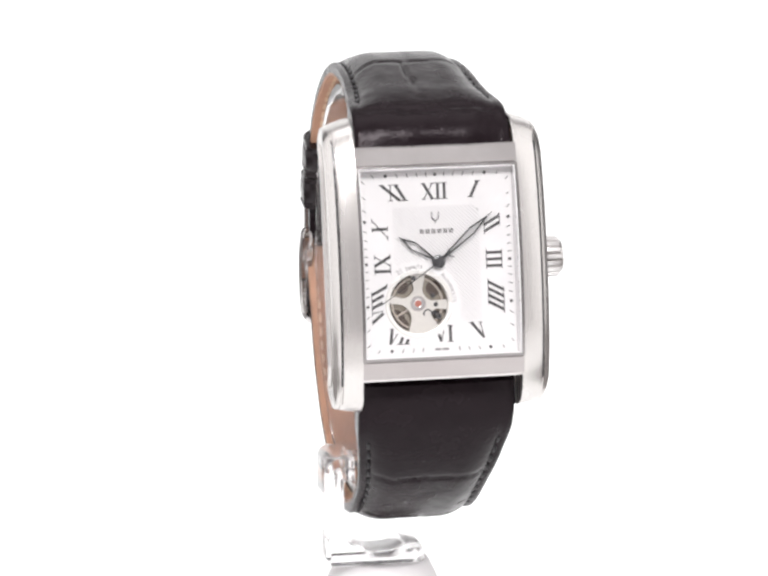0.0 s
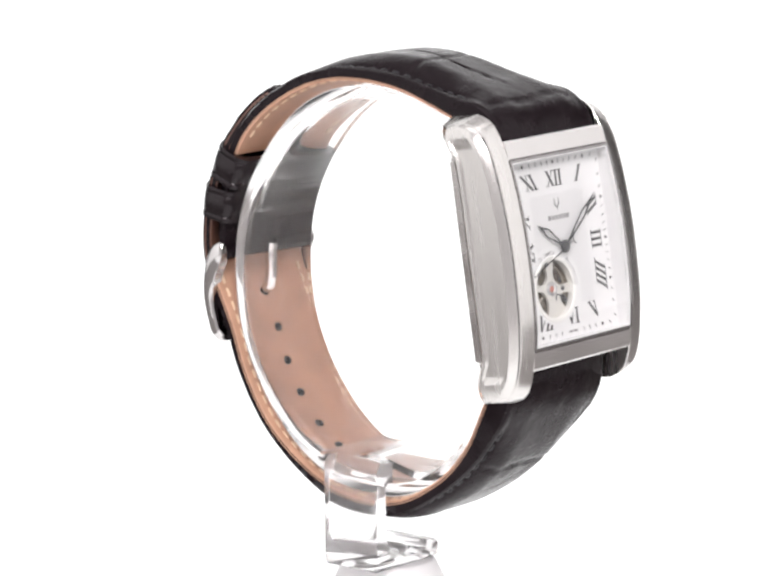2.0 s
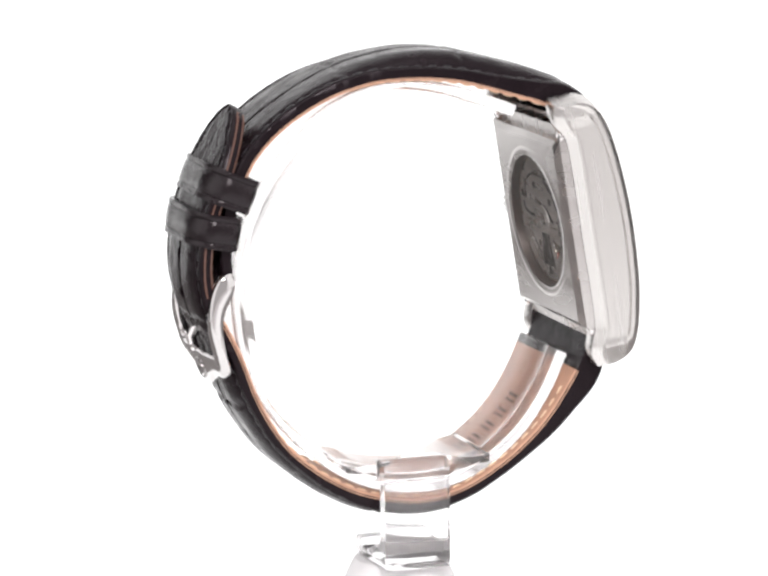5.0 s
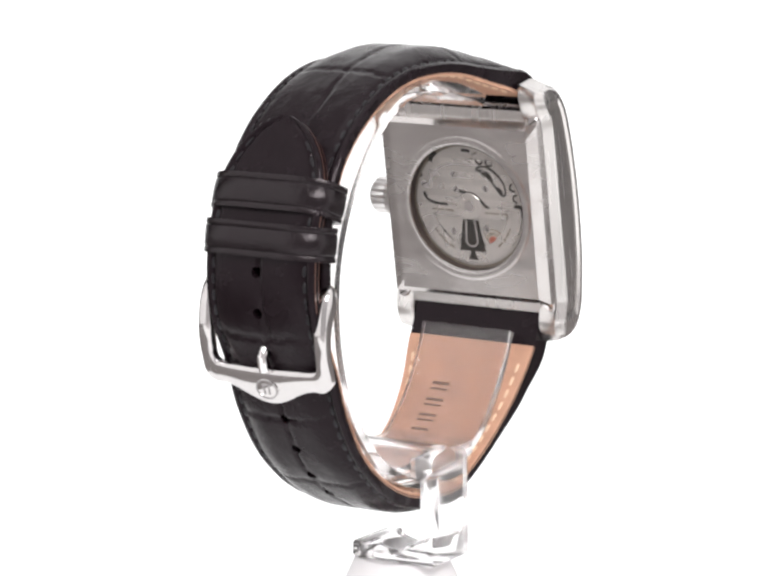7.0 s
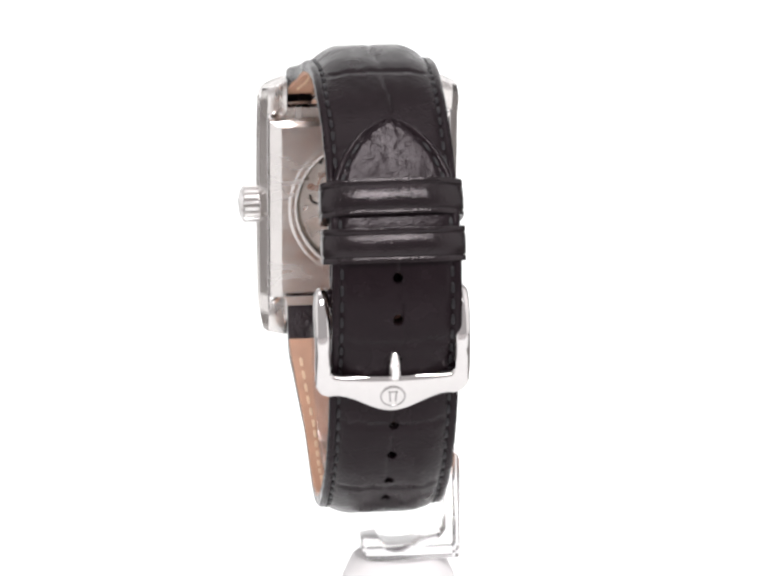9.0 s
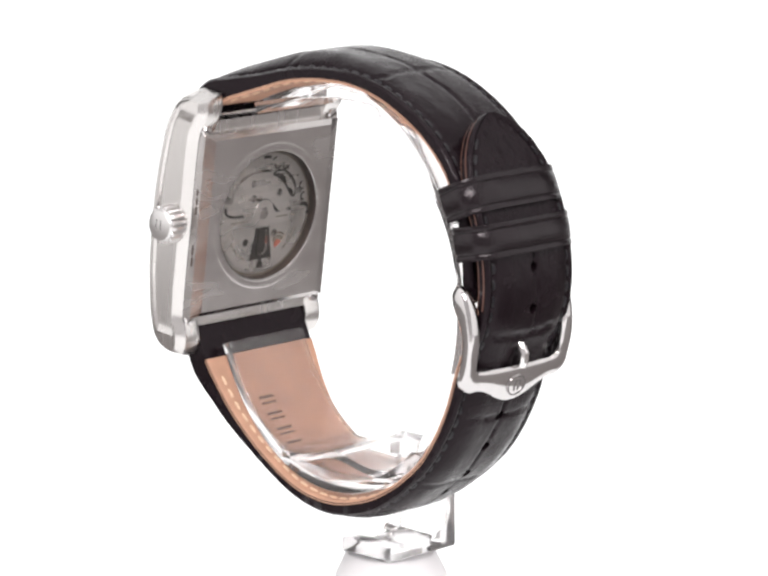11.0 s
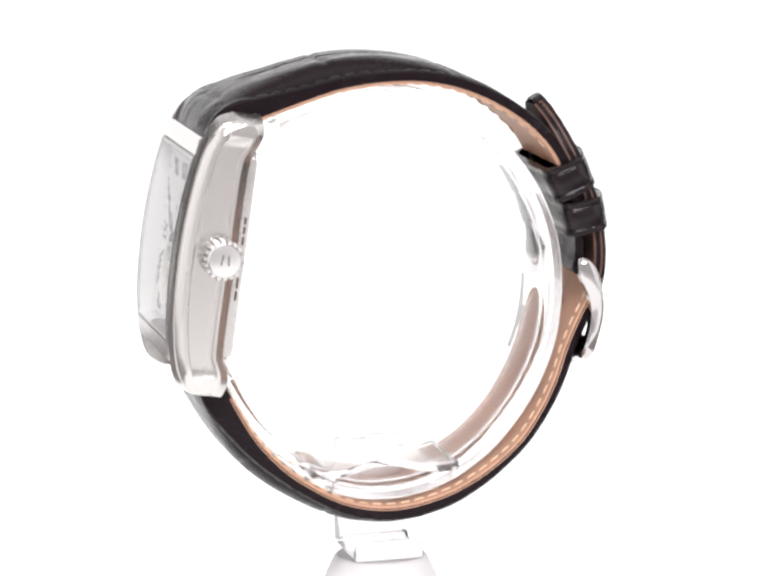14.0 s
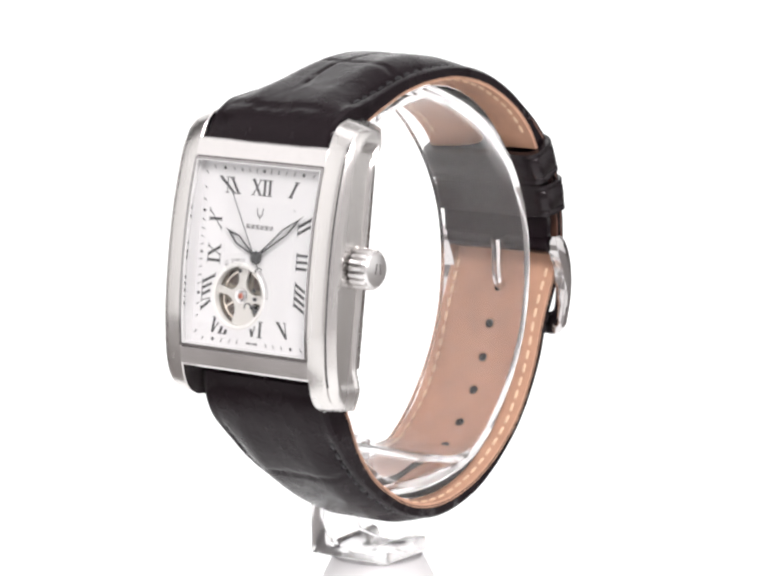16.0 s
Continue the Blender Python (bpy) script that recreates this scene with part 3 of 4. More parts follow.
second_hand = part("second_hand", join(prism([(-0.07, -1.6), (0.07, -1.6), (0.05, 10.4), (-0.05, 10.4)], 0.12, 0.18), prism(circle(0, 0, 0.55, 28), 0.1, 0.24, 0.06),
                                       sector(0, -2.4, 0.6, 0.78, 20, 160, 0.12, 0.18, 12)), HAND, watch, "thin dark seconds hand", CASE @ pose(0, 0, 0, 0, 0, -SECOND0), 30)

# crown


def crown_shape():
    rings = []
    n = 144
    for x, r, fl in ((14.7, 1.1, 0), (15.4, 1.1, 0), (15.4, 2.4, 0), (15.5, 2.75, 1), (15.65, 2.95, 1), (17.9, 2.95, 1), (18.1, 2.8, 1), (18.2, 2.5, 0), (18.55, 2.3, 0), (18.73, 1.4, 0), (18.79, 0.05, 0)):
        ring = []
        for j in range(n):
            a = 2 * math.pi * j / n
            k = r - (0.6 * max(0.0, math.cos(a * 18)) ** 2 if fl else 0)
            ring.append((x, k * math.cos(a), -4.3 + k * math.sin(a)))
        rings.append(ring)
    return loft(rings)


crown = part("crown", crown_shape(), CROWN, watch, "fluted polished steel winding crown", CASE, 40)
part("emblem", join(*[mapped(bar((-0.6, q * 0.55), (0.9, q * 0.4), 0.22, 0.26, 0.06, 0), lambda a, b, n: (18.75 + n, a, -4.3 + b)) for q in (-1, 1)]), RIMSTEEL, crown, "")

# case back
BC = (-0.4, 0.3)


def back_shape(n=96):
    """Bevelled plate with a round opening that goes down to the movement."""
    rim = circle(BC[0], BC[1], 10.35, n)

    def outline(w, h):
        out = []
        for x, y in rim:
            dx, dy = x - BC[0], y - BC[1]
            k = min((math.copysign(w, dx) - BC[0]) / dx if abs(dx) > 1e-6 else 1e9, (math.copysign(h, dy) - BC[1]) / dy if abs(dy) > 1e-6 else 1e9)
            out.append((BC[0] + dx * k, BC[1] + dy * k))
        for cx, cy in ((w, h), (-w, h), (-w, -h), (w, -h)):
            j = min(range(n), key=lambda i: math.hypot(out[i][0] - cx, out[i][1] - cy))
            out[j] = (cx, cy)
        return out
    rings = [[(x, y, z) for x, y in pts] for pts, z in ((outline(14.3, 14.6), -6.5), (outline(14.3, 14.6), -6.9), (outline(14.1, 14.4), -8.05), (outline(12.3, 13.6), -8.6), (rim, -8.6), (circle(BC[0], BC[1], 10.2, n), -7.1))]
    return loft(rings, True, False)


back = part("case_back", back_shape(), BACKSTEEL, watch, "steel case back with a round window", CASE, 12)
AT_BACK = pose(BC[0] * MM, BC[1] * MM, 0)
DEEP = pose(BC[0] * MM, BC[1] * MM, 0.00145)
part("window_ring", lathe([(11.75, -8.595), (11.5, -8.63), (11.1, -8.64), (10.5, -8.62), (10.2, -8.5)], 72, False), BACKSTEEL, back, "polished ring round the window", AT_BACK)
# The wall's shade is put into its brown colour.
part("recess_wall", lathe([(10.28, -8.56), (10.1, -7.12)], 72, False), UMBER, back, "window recess wall with its shade in the brown colour", AT_BACK)
mv = part("movement", lathe([(0.001, -8.64), (9.7, -8.64), (9.7, -8.55), (10.15, -8.55)], 72, False), MOVEMENT, watch, "grey steel movement behind the window", CASE @ DEEP)
# Flat ring whose darker colour gives the gap its shade.
part("gap", frame_shape(circle(0, 0, 10.1, 72), circle(0, 0, 9.72, 72), -8.58, -8.6), WELL, mv, "ring coloured as the shaded gap round the movement", smooth=False)


def on_plate(a, b):
    """A place on the movement as it is seen from behind, in steps from the rotor's axis."""
    return -a * 0.039, -b * 0.036


def ribbon(pts, w, z0, z1, taper=False):
    """A narrow bent strip along a smooth line."""
    c = Curve2([on_plate(*p) for p in pts])
    rings, n = [], 5 * len(pts)
    for i in range(n + 1):
        s = c.length * i / n
        p, t = c.at(s), c.tangent(s)
        h = w / 2 * (math.sin(math.pi * (0.12 + 0.8 * i / n)) if taper else 1)
        rings.append([(p.x - t.y * h, p.y + t.x * h, z0), (p.x + t.y * h, p.y - t.x * h, z0), (p.x + t.y * h, p.y - t.x * h, z1), (p.x - t.y * h, p.y + t.x * h, z1)])
    return loft(rings)


def stripe(y, r=8.6):
    h = math.sqrt(r * r - (y + 0.5) ** 2)
    return prism([(-h, y), (h, y), (h, y + 1.0), (-h, y + 1.0)], -8.642, -8.655)


part("bridge_stripes", join(*[stripe(y) for y in (0.3, 2.4, 4.5, 6.6)]), ROTOR, mv, "striped bridge plates", smooth=False)
part("bridge_edge", join(ribbon([(-185, -65), (-165, -125), (-120, -170), (-50, -192), (30, -188)], 0.4, -8.64, -8.72), ribbon([(60, -160), (110, -165), (160, -110), (172, -60)], 0.25, -8.64, -8.70)), POLISH, mv, "bright edge of the winding bridge")
part("plate_slot", join(ribbon([(-60, -72), (-20, -60), (20, -55), (50, -30), (80, 0), (110, 17), (130, 12)], 0.45, -8.64, -8.70),
                        ribbon([(-210, -50), (-200, -20), (-160, -3), (-105, 0)], 0.4, -8.64, -8.70),
                        ribbon([(40, -170), (60, -183), (100, -180), (140, -150), (165, -110), (170, -75), (160, -57), (140, -75), (110, -120), (70, -155), (40, -170)], 0.34, -8.64, -8.70),
                        ribbon([(55, -168), (90, -150), (115, -120)], 0.9, -8.64, -8.68, True), ribbon([(130, -95), (150, -75), (155, -62)], 0.8, -8.64, -8.68, True),
                        ribbon([(205, -15), (238, -10), (247, 35)], 0.6, -8.64, -8.68), ribbon([(-170, -190), (-160, -215), (-140, -232)], 0.7, -8.64, -8.68), ribbon([(-20, -252), (5, -252), (20, -248)], 0.5, -8.64, -8.68),
                        *[sector(*on_plate(a, b), 0.45, 0.75, 180 + q, 380 + q, -8.64, -8.70, 10) for a, b, q in ((60, -212, 0), (105, -205, 20), (208, -100, 60), (220, -50, 80))]), RECESS, mv, "dark slots between the movement plates", smooth=False)
part("spring_arc", ribbon([(-185, 65), (-150, 115), (-110, 160), (-65, 190)], 1.1, -8.64, -8.67, True), RECESS, mv, "dark curved cut under the rotor", smooth=False)
for a, b in ((-65, -140), (80, -85), (-58, -73), (140, 5), (-85, 120), (-205, -87), (70, 95)):
    screw = part("screw", lathe([(0.62, -8.66), (0.6, -8.74), (0.001, -8.76)], 20, False), POLISH, mv, "", pose(on_plate(a, b)[0] * MM, on_plate(a, b)[1] * MM, 0))
    part("slot", prism([(-0.5, -0.08), (0.5, -0.08), (0.5, 0.08), (-0.5, 0.08)], -8.75, -8.772), RECESS, screw, "", pose(0, 0, 0, 0, 0, a), smooth=False)
rotor = part("rotor", join(sector(0, 0, 6.7, 9.3, 180, 360, -8.80, -8.88, 48), prism([(-6.9, -1.75), (6.9, -1.75), (6.9, -0.1), (-6.9, -0.1)], -8.80, -8.88), prism(circle(0, 0, 2.2, 40), -8.79, -8.92, 0.15),
                           sector(0, 0, 1.5, 6.8, 243, 249, -8.80, -8.88, 6), sector(0, 0, 1.5, 6.8, 291, 297, -8.80, -8.88, 6)), ROTOR, watch,
             "steel half-disc winding rotor", CASE @ DEEP, 30)
part("hub_screw", lathe([(0.9, -8.9), (0.85, -8.96), (0.001, -8.98)], 28, False), POLISH, rotor, "polished rotor screw")
part("rotor_emblem", join(prism([(-1.4, -2.2), (1.4, -2.2), (2.35, -7.3), (-2.35, -7.3)], -8.83, -8.90), prism([(-0.3, -7.3), (0.3, -7.3), (0.8, -8.7), (-0.8, -8.7)], -8.88, -8.90)), RECESS, rotor, "dark tapered mark on the rotor", smooth=False)
part("rotor_loop", join(sector(0, -5.5, 0.85, 1.2, 180, 360, -8.90, -8.95, 16), prism([(-1.2, -5.5), (-0.85, -5.5), (-0.6, -2.2), (-0.9, -2.2)], -8.90, -8.95), prism([(1.2, -5.5), (0.85, -5.5), (0.6, -2.2), (0.9, -2.2)], -8.90, -8.95)), POLISH, rotor, "polished loop on the mark", smooth=False)
part("rotor_lettering", join(*[sector(0, 0, 7.6, 7.9, a, a + w, -8.88, -8.89, 5) for a, w in ((203, 3), (208, 8), (218, 4), (224, 9), (296, 8), (306, 4), (312, 9), (323, 5))],
                             *[prism([(x, -0.95), (x + w, -0.95), (x + w, -0.72), (x, -0.72)], -8.88, -8.89) for x, w in ((2.9, 1.5), (4.7, 2.2), (-6.9, 1.2), (-5.3, 2.6))]), WELL, rotor, "bars of engraved writing", smooth=False)
part("jewel", lathe([(0.75, -8.65), (0.7, -8.74), (0.001, -8.76)], 20, False), JEWEL, mv, "red jewel", pose(on_plate(95, 150)[0] * MM, on_plate(95, 150)[1] * MM, 0))
part("balance_cock", join(sector(*on_plate(95, 150), 0.8, 1.5, 0, 350, -8.65, -8.72, 24), sector(*on_plate(95, 150), 1.7, 2.0, 0, 350, -8.65, -8.69, 24)), BRASS, mv, "gilt balance ring", smooth=False)
wg = part("window_glass", lathe([(10.3, -8.6), (0.001, -8.64)], 48, False), PANE, watch, "clear window of the case back", CASE @ pose(BC[0] * MM, BC[1] * MM, 0))
wg.visible_shadow = False
for sx in (-1, 1):
    for sv in (-1, 1):
        z = rear(sv * 14.9) - 0.3
        sc = part("screw", lathe([(0.95, z + 0.3), (0.95, z - 0.12), (0.8, z - 0.3), (0.001, z - 0.32)], 24, False), POLISH, back, "polished case screw", pose(sx * 13.35 * MM, sv * 14.9 * MM, 0))
        part("slot", prism([(-0.7, -0.11), (0.7, -0.11), (0.7, 0.11), (-0.7, 0.11)], z - 0.3, z - 0.335), RECESS, sc, "", pose(0, 0, 0, 0, 0, 35 * sx * sv), smooth=False)
part("serial_bar", join(*[mapped(prism([(a, -0.2), (a + w, -0.2), (a + w, 0.2), (a, 0.2)], 0, 0.03), lambda a, b, n: (14.2 + n, a, -7.45 + b)) for a, w in ((5.0, 1.0), (3.6, 1.1), (2.0, 1.2), (-6.2, 1.4), (-4.4, 1.6))]), UMBER, back, "small engraved bars", smooth=False)

# ---- strap ----


def centre_x(y):
    return 1.1 + 0.95 * min(1.0, max(0.0, (y + 33) / 45))


class Strap:
    """A leather strap along an inner curve: padded, grooved like crocodile hide, stitched at the edges."""

    def __init__(self, pts, thick, width, edge, rows, seed, tip=0.0, holes=()):
        self.c = Curve2(pts)
        self.thick, self.width, self.edge, self.tip = thick, width, edge, tip
        rnd = random.Random(seed)
        self.rows = rows
        self.mid = [rnd.uniform(-1.3, 1.3) for _ in range(len(rows) + 2)]
        self.phase = [rnd.uniform(0, 6) for _ in range(len(rows) + 2)]
        self.holes = holes

    def half(self, s):
        h = interp(s, self.width)
        if self.tip:
            d = self.c.length - s
            if d < self.tip:
                h *= max(0.02, 1 - ((self.tip - d) / self.tip) ** 2.1) ** 0.55
        return h

    def inner(self, s, x, lift=0.0):
        p, t = self.c.at(s), self.c.tangent(s)
        n = Vector((t.y, -t.x)) * self.sign
        p = p + n * lift
        return centre_x(p.x) + x, p.x, p.y

    sign, seams_from = 1, 2

    def groove(self, s, x):
        """Depth of the hide's creases at a place."""
        d = 9.0
        k = sum(1 for r in self.rows if r <= s)
        for j, r in enumerate(self.rows):
            wob = 0.22 * math.sin(x * 0.5 + self.phase[j]) + 0.12 * math.sin(x * 2.1 + j)
            d = min(d, abs(s - r - wob))
        m = self.mid[k] + 0.35 * math.sin(s * 0.35 + self.phase[k])
        if k >= self.seams_from and 9 < s < self.c.length - 1.4 * self.tip:
            d = min(d, abs(x - m) * 1.3)
        return math.exp(-(d / 0.32) ** 2)

    def outer(self, s, u):
        h = self.half(s)
        x = u * h
        T, e = interp(s, self.thick), interp(s, self.edge)
        a = max(0.0, min(1.0, (h - abs(x) - 1.5) / max(0.8, 0.42 * h)))
        pad = math.sin(a * math.pi / 2) ** 0.8 if a > 0 else 0.0
        lift = e + (T - e) * pad
        margin = h - abs(x)
        lift -= 0.30 * math.exp(-((margin - 1.35) / 0.3) ** 2) * min(1.0, max(0.0, (s - 7) / 3))
        lift -= 0.35 * max(0.0, 1 - margin / 0.45) ** 2
        if margin > 1.7:
            lift -= 0.30 * self.groove(s, x) * min(1.0, (margin - 1.7) / 0.6)
            lift += 0.05 * noise.noise(Vector((s * 0.35, x * 0.45, 3.1)))
        if self.tip and s > self.c.length - self.tip:
            lift += 0.10 * noise.noise(Vector((s * 1.5, x * 1.5, 5.2)))
        lift += 0.02 * noise.noise(Vector((s * 1.3, x * 1.3, 7.7)))
        return self.inner(s, x, lift)

    def under(self, s, u):
        return self.inner(s, u * self.half(s), 0.0)

    def sheet(self, fn, s0, s1, ds, nu, holes, r):
        """A grid over the strap with round holes let into it; returns the shape and each hole's loop."""
        ns = max(2, int(round((s1 - s0) / ds)))
        S = [s0 + (s1 - s0) * i / ns for i in range(ns + 1)]
        V = [fn(s, -1 + 2 * j / nu) for s in S for j in range(nu + 1)]
        gone, F, loops = set(), [], []
        k = 4
        for hs in holes:
            if not (s0 + 2 < hs < s1 - 2):
                continue
            i0, j0 = int(round((hs - s0) / (s1 - s0) * ns)) - k // 2, nu // 2 - k // 2
            for i in range(i0, i0 + k):
                for j in range(j0, j0 + k):
                    gone.add((i, j))
            edge = [(i0, j0 + q) for q in range(k)] + [(i0 + q, j0 + k) for q in range(k)] + [(i0 + k, j0 + k - q) for q in range(k)] + [(i0 + k - q, j0) for q in range(k)]
            loop = []
            ci, cj = i0 + k / 2, j0 + k / 2
            sc, h = s0 + (s1 - s0) * ci / ns, self.half(hs)
            for i, j in edge:
                a = math.atan2(i - ci, j - cj)
                loop.append(len(V))
                V.append(fn(sc + r * math.sin(a), r * math.cos(a) / h))
            m = len(edge)
            for q in range(m):
                a, b = edge[q], edge[(q + 1) % m]
                F.append((a[0] * (nu + 1) + a[1], b[0] * (nu + 1) + b[1], loop[(q + 1) % m], loop[q]))
            loops.append(loop)
        for i in range(ns):
            for j in range(nu):
                if (i, j) not in gone:
                    F.append((i * (nu + 1) + j, i * (nu + 1) + j + 1, (i + 1) * (nu + 1) + j + 1, (i + 1) * (nu + 1) + j))
        return V, F, ns, loops

    def leather(self, ds=0.5, nu=44, r=0.75):
        L = self.c.length
        V, F, ns, loops = self.sheet(self.outer, 0, L, ds, nu, self.holes, r)
        W, G, ms, lo2 = self.sheet(self.under, 0, L, ds, nu, self.holes, r)
        n = len(V)
        V, F = list(V) + list(W), list(F) + [tuple(i + n for i in f) for f in G]
        for i in range(ns):
            for j in (0, nu):
                a, b = i * (nu + 1) + j, (i + 1) * (nu + 1) + j
                F.append((a, b, b + n, a + n))
        for i in (0, ns):
            for j in range(nu):
                a, b = i * (nu + 1) + j, i * (nu + 1) + j + 1
                F.append((a, b, b + n, a + n))
        for top, low in zip(loops, lo2):
            for q in range(len(top)):
                p = (q + 1) % len(top)
                F.append((top[q], top[p], low[p] + n, low[q] + n))
        return V, F

    def liner(self, s0, s1, inset=0.1, r=0.75, wrap=0.15):
        """Thin lining on the inner face, with the holes."""
        def low(s, u):
            return self.inner(s, u * (self.half(s) - inset), -0.32)

        def rim(s, u):
            return self.inner(s, u * (self.half(s) + 0.03), wrap)
        V, F, ns, loops = self.sheet(low, s0, s1, 0.5, 44, self.holes, r)
        n, extra = len(V), []
        for i in range(ns + 1):
            s = s0 + (s1 - s0) * i / ns
            extra += [rim(s, -1), rim(s, 1)]
        V = list(V) + extra
        for i in range(ns):
            F.append((i * 45, (i + 1) * 45, n + 2 * (i + 1), n + 2 * i))
            F.append((i * 45 + 44, (i + 1) * 45 + 44, n + 2 * (i + 1) + 1, n + 2 * i + 1))
        return V, F

    def stitches(self, side, s0, s1, inside, margin=1.35, pitch=2.2):
        """A row of thread stitches along one edge."""
        shapes, s = [], s0
        while s + pitch < s1 and self.half(s + pitch) > margin + 1.0:
            rings = []
            for t, w in ((0.08, 0.5), (0.18, 0.9), (0.4, 1), (0.62, 0.9), (0.74, 0.5)):
                q = s + t * pitch
                h = self.half(q) - margin
                ring = []
                for a in range(8):
                    an = 2 * math.pi * a / 8
                    x = side * (h + 0.04 * math.sin(s * 9)) + 0.27 * w * math.cos(an)
                    up = 0.19 * w * math.sin(an)
                    if inside:
                        ring.append(self.inner(q, x, -0.36 - up - 0.06 * w))
                    else:
                        base = Vector(self.outer(q, x / self.half(q)))
                        t2 = self.c.tangent(q)
                        nn = Vector((0, t2.y * self.sign, -t2.x * self.sign))
                        ring.append(tuple(base + nn * (up + 0.1)))
                rings.append(ring)
            shapes.append(loft(rings))
            s += pitch
        return join(*shapes)


class UpperStrap(Strap):
    sign, seams_from = -1, 1


UP_PTS = [(-28.6, 84.9), (-25.2, 87.7), (-21.2, 89.5), (-18.3, 90.4), (-14, 91.7), (-10, 92.8), (-5.4, 93.5), (-1.1, 93.7), (3.2, 93.5), (7.6, 92.6), (11.9, 91.0), (16.2, 88.6), (19.7, 85.9),
          (22.6, 82.6), (24.6, 78.5), (25.6, 74.0), (26.1, 69.5), (26.2, 65.5)]
LOW_PTS = [(-29.2, 54.0), (-27.7, 50.6), (-26.2, 47.44), (-22.68, 41.54), (-18.41, 36.84), (-13.91, 33.57), (-9.4, 31.23), (-4.91, 30.11), (-0.41, 30.0), (4.6, 31.01), (8.8, 32.63), (13.21, 35.27), (17.42, 38.84),
           (20.5, 43.03), (22.94, 47.75), (24.78, 52.97), (26.6, 57.0), (28.5, 60.8), (29.4, 65.0), (29.3, 69.5), (28.4, 74.2), (26.8, 78.6), (24.9, 83.0), (23.1, 87.0), (21.9, 89.3)]
upper = UpperStrap(UP_PTS, [(0, 2.4), (2, 3.6), (5, 4.3), (12, 4.3), (25, 3.8), (34, 2.8), (42, 2.1), (52, 1.9), (70, 1.8)], [(0, 11.2), (8, 11.0), (14, 10.2), (24, 9.6), (40, 9.3), (70, 9.2)],
                   [(0, 2.2), (3, 3.5), (6, 3.8), (10, 2.9), (20, 1.9), (45, 1.7), (70, 1.6)], [5.2, 20.5, 38.0, 55.0], 4)
lower_curve = Curve2(LOW_PTS)
h1 = lower_curve.nearest(26.2, 57.8)
HOLES = [h1 + 11.3, h1 + 5.6, h1, h1 - 5.75, h1 - 11.5, h1 - 17.2, h1 - 22.8, h1 - 28.2]
lower = Strap(LOW_PTS, [(0, 2.8), (2, 3.8), (6, 4.3), (14, 4.2), (24, 3.4), (34, 3.1), (44, 3.1), (54, 2.7), (64, 2.6), (74, 2.8), (82, 2.5), (95, 2.2), (106, 1.75), (140, 1.7)], [(0, 11.3), (7, 11.25), (13, 10.5), (22, 9.6), (40, 9.35), (80, 9.3), (140, 9.0)],
              [(0, 2.6), (3, 3.7), (7, 3.9), (12, 3.0), (17, 2.3), (22, 1.8), (30, 1.8), (38, 2.0), (46, 2.0), (52, 1.7), (60, 1.4), (75, 1.6), (140, 1.7)], [16.0, 30.0, 44.0, 57.0, 70.0, 84.0, 97.0], 11, 14.0, HOLES)
lower.sign = 1

strap_top = part("upper_strap", upper.leather(), BLACK, watch, "black crocodile-grain leather strap half with buckle", angle=50)
strap_low = part("lower_strap", lower.leather(), BLACK, watch, "black crocodile-grain leather strap half with punched holes", angle=50)
up_end = upper.c.nearest(23.75, 80.4)
part("lining", upper.liner(5.5, up_end), TAN, strap_top, "smooth tan leather lining", angle=50)
tail_from = lower.c.nearest(29.2, 63.0)
part("lining", lower.liner(6.0, tail_from, wrap=0.3), TAN, strap_low, "smooth tan leather lining", angle=50)
# The shade under the tail is put into this lining's darker brown.
part("lining", lower.liner(tail_from + 0.05, lower.c.length - 0.6, wrap=1.0), SHADED_TAN, strap_low, "leather lining of the tail, darkened for its shaded underside", angle=50)
for side in (-1, 1):
    part("stitching", upper.stitches(side, 9, upper.c.length - 12, False), EDGE, strap_top, "black edge stitching", kind="stuff")
    part("stitching", upper.stitches(side, 8, up_end - 1, True), THREAD, strap_top, "cream edge stitching", kind="stuff")
    part("stitching", lower.stitches(side, 9, lower.c.length - 1.5, False), EDGE, strap_low, "black edge stitching", kind="stuff")
    part("stitching", lower.stitches(side, 9, tail_from, True), THREAD, strap_low, "cream edge stitching", kind="stuff")


def stamped_bars():
    """The stamped writing on the lining, as plain bars."""
    shapes = []
    for i in range(6):
        s = 13.5 + i * 3.0
        for x0, x1, a, b in ((1.3, 4.3, 0.2, 0.75), (1.3, 4.3, 1.3, 1.7)):
            pts = [lower.inner(s + a, x0, -0.34), lower.inner(s + b, x0, -0.34), lower.inner(s + b, x1, -0.34), lower.inner(s + a, x1, -0.34)]
            p2 = [lower.inner(s + a, x0, -0.37), lower.inner(s + b, x0, -0.37), lower.inner(s + b, x1, -0.37), lower.inner(s + a, x1, -0.37)]
            shapes.append(loft([pts, p2]))
    return join(*shapes)


part("stamped_mark", stamped_bars(), DARKTAN, strap_low, "dark bars stamped in the lining", smooth=False)


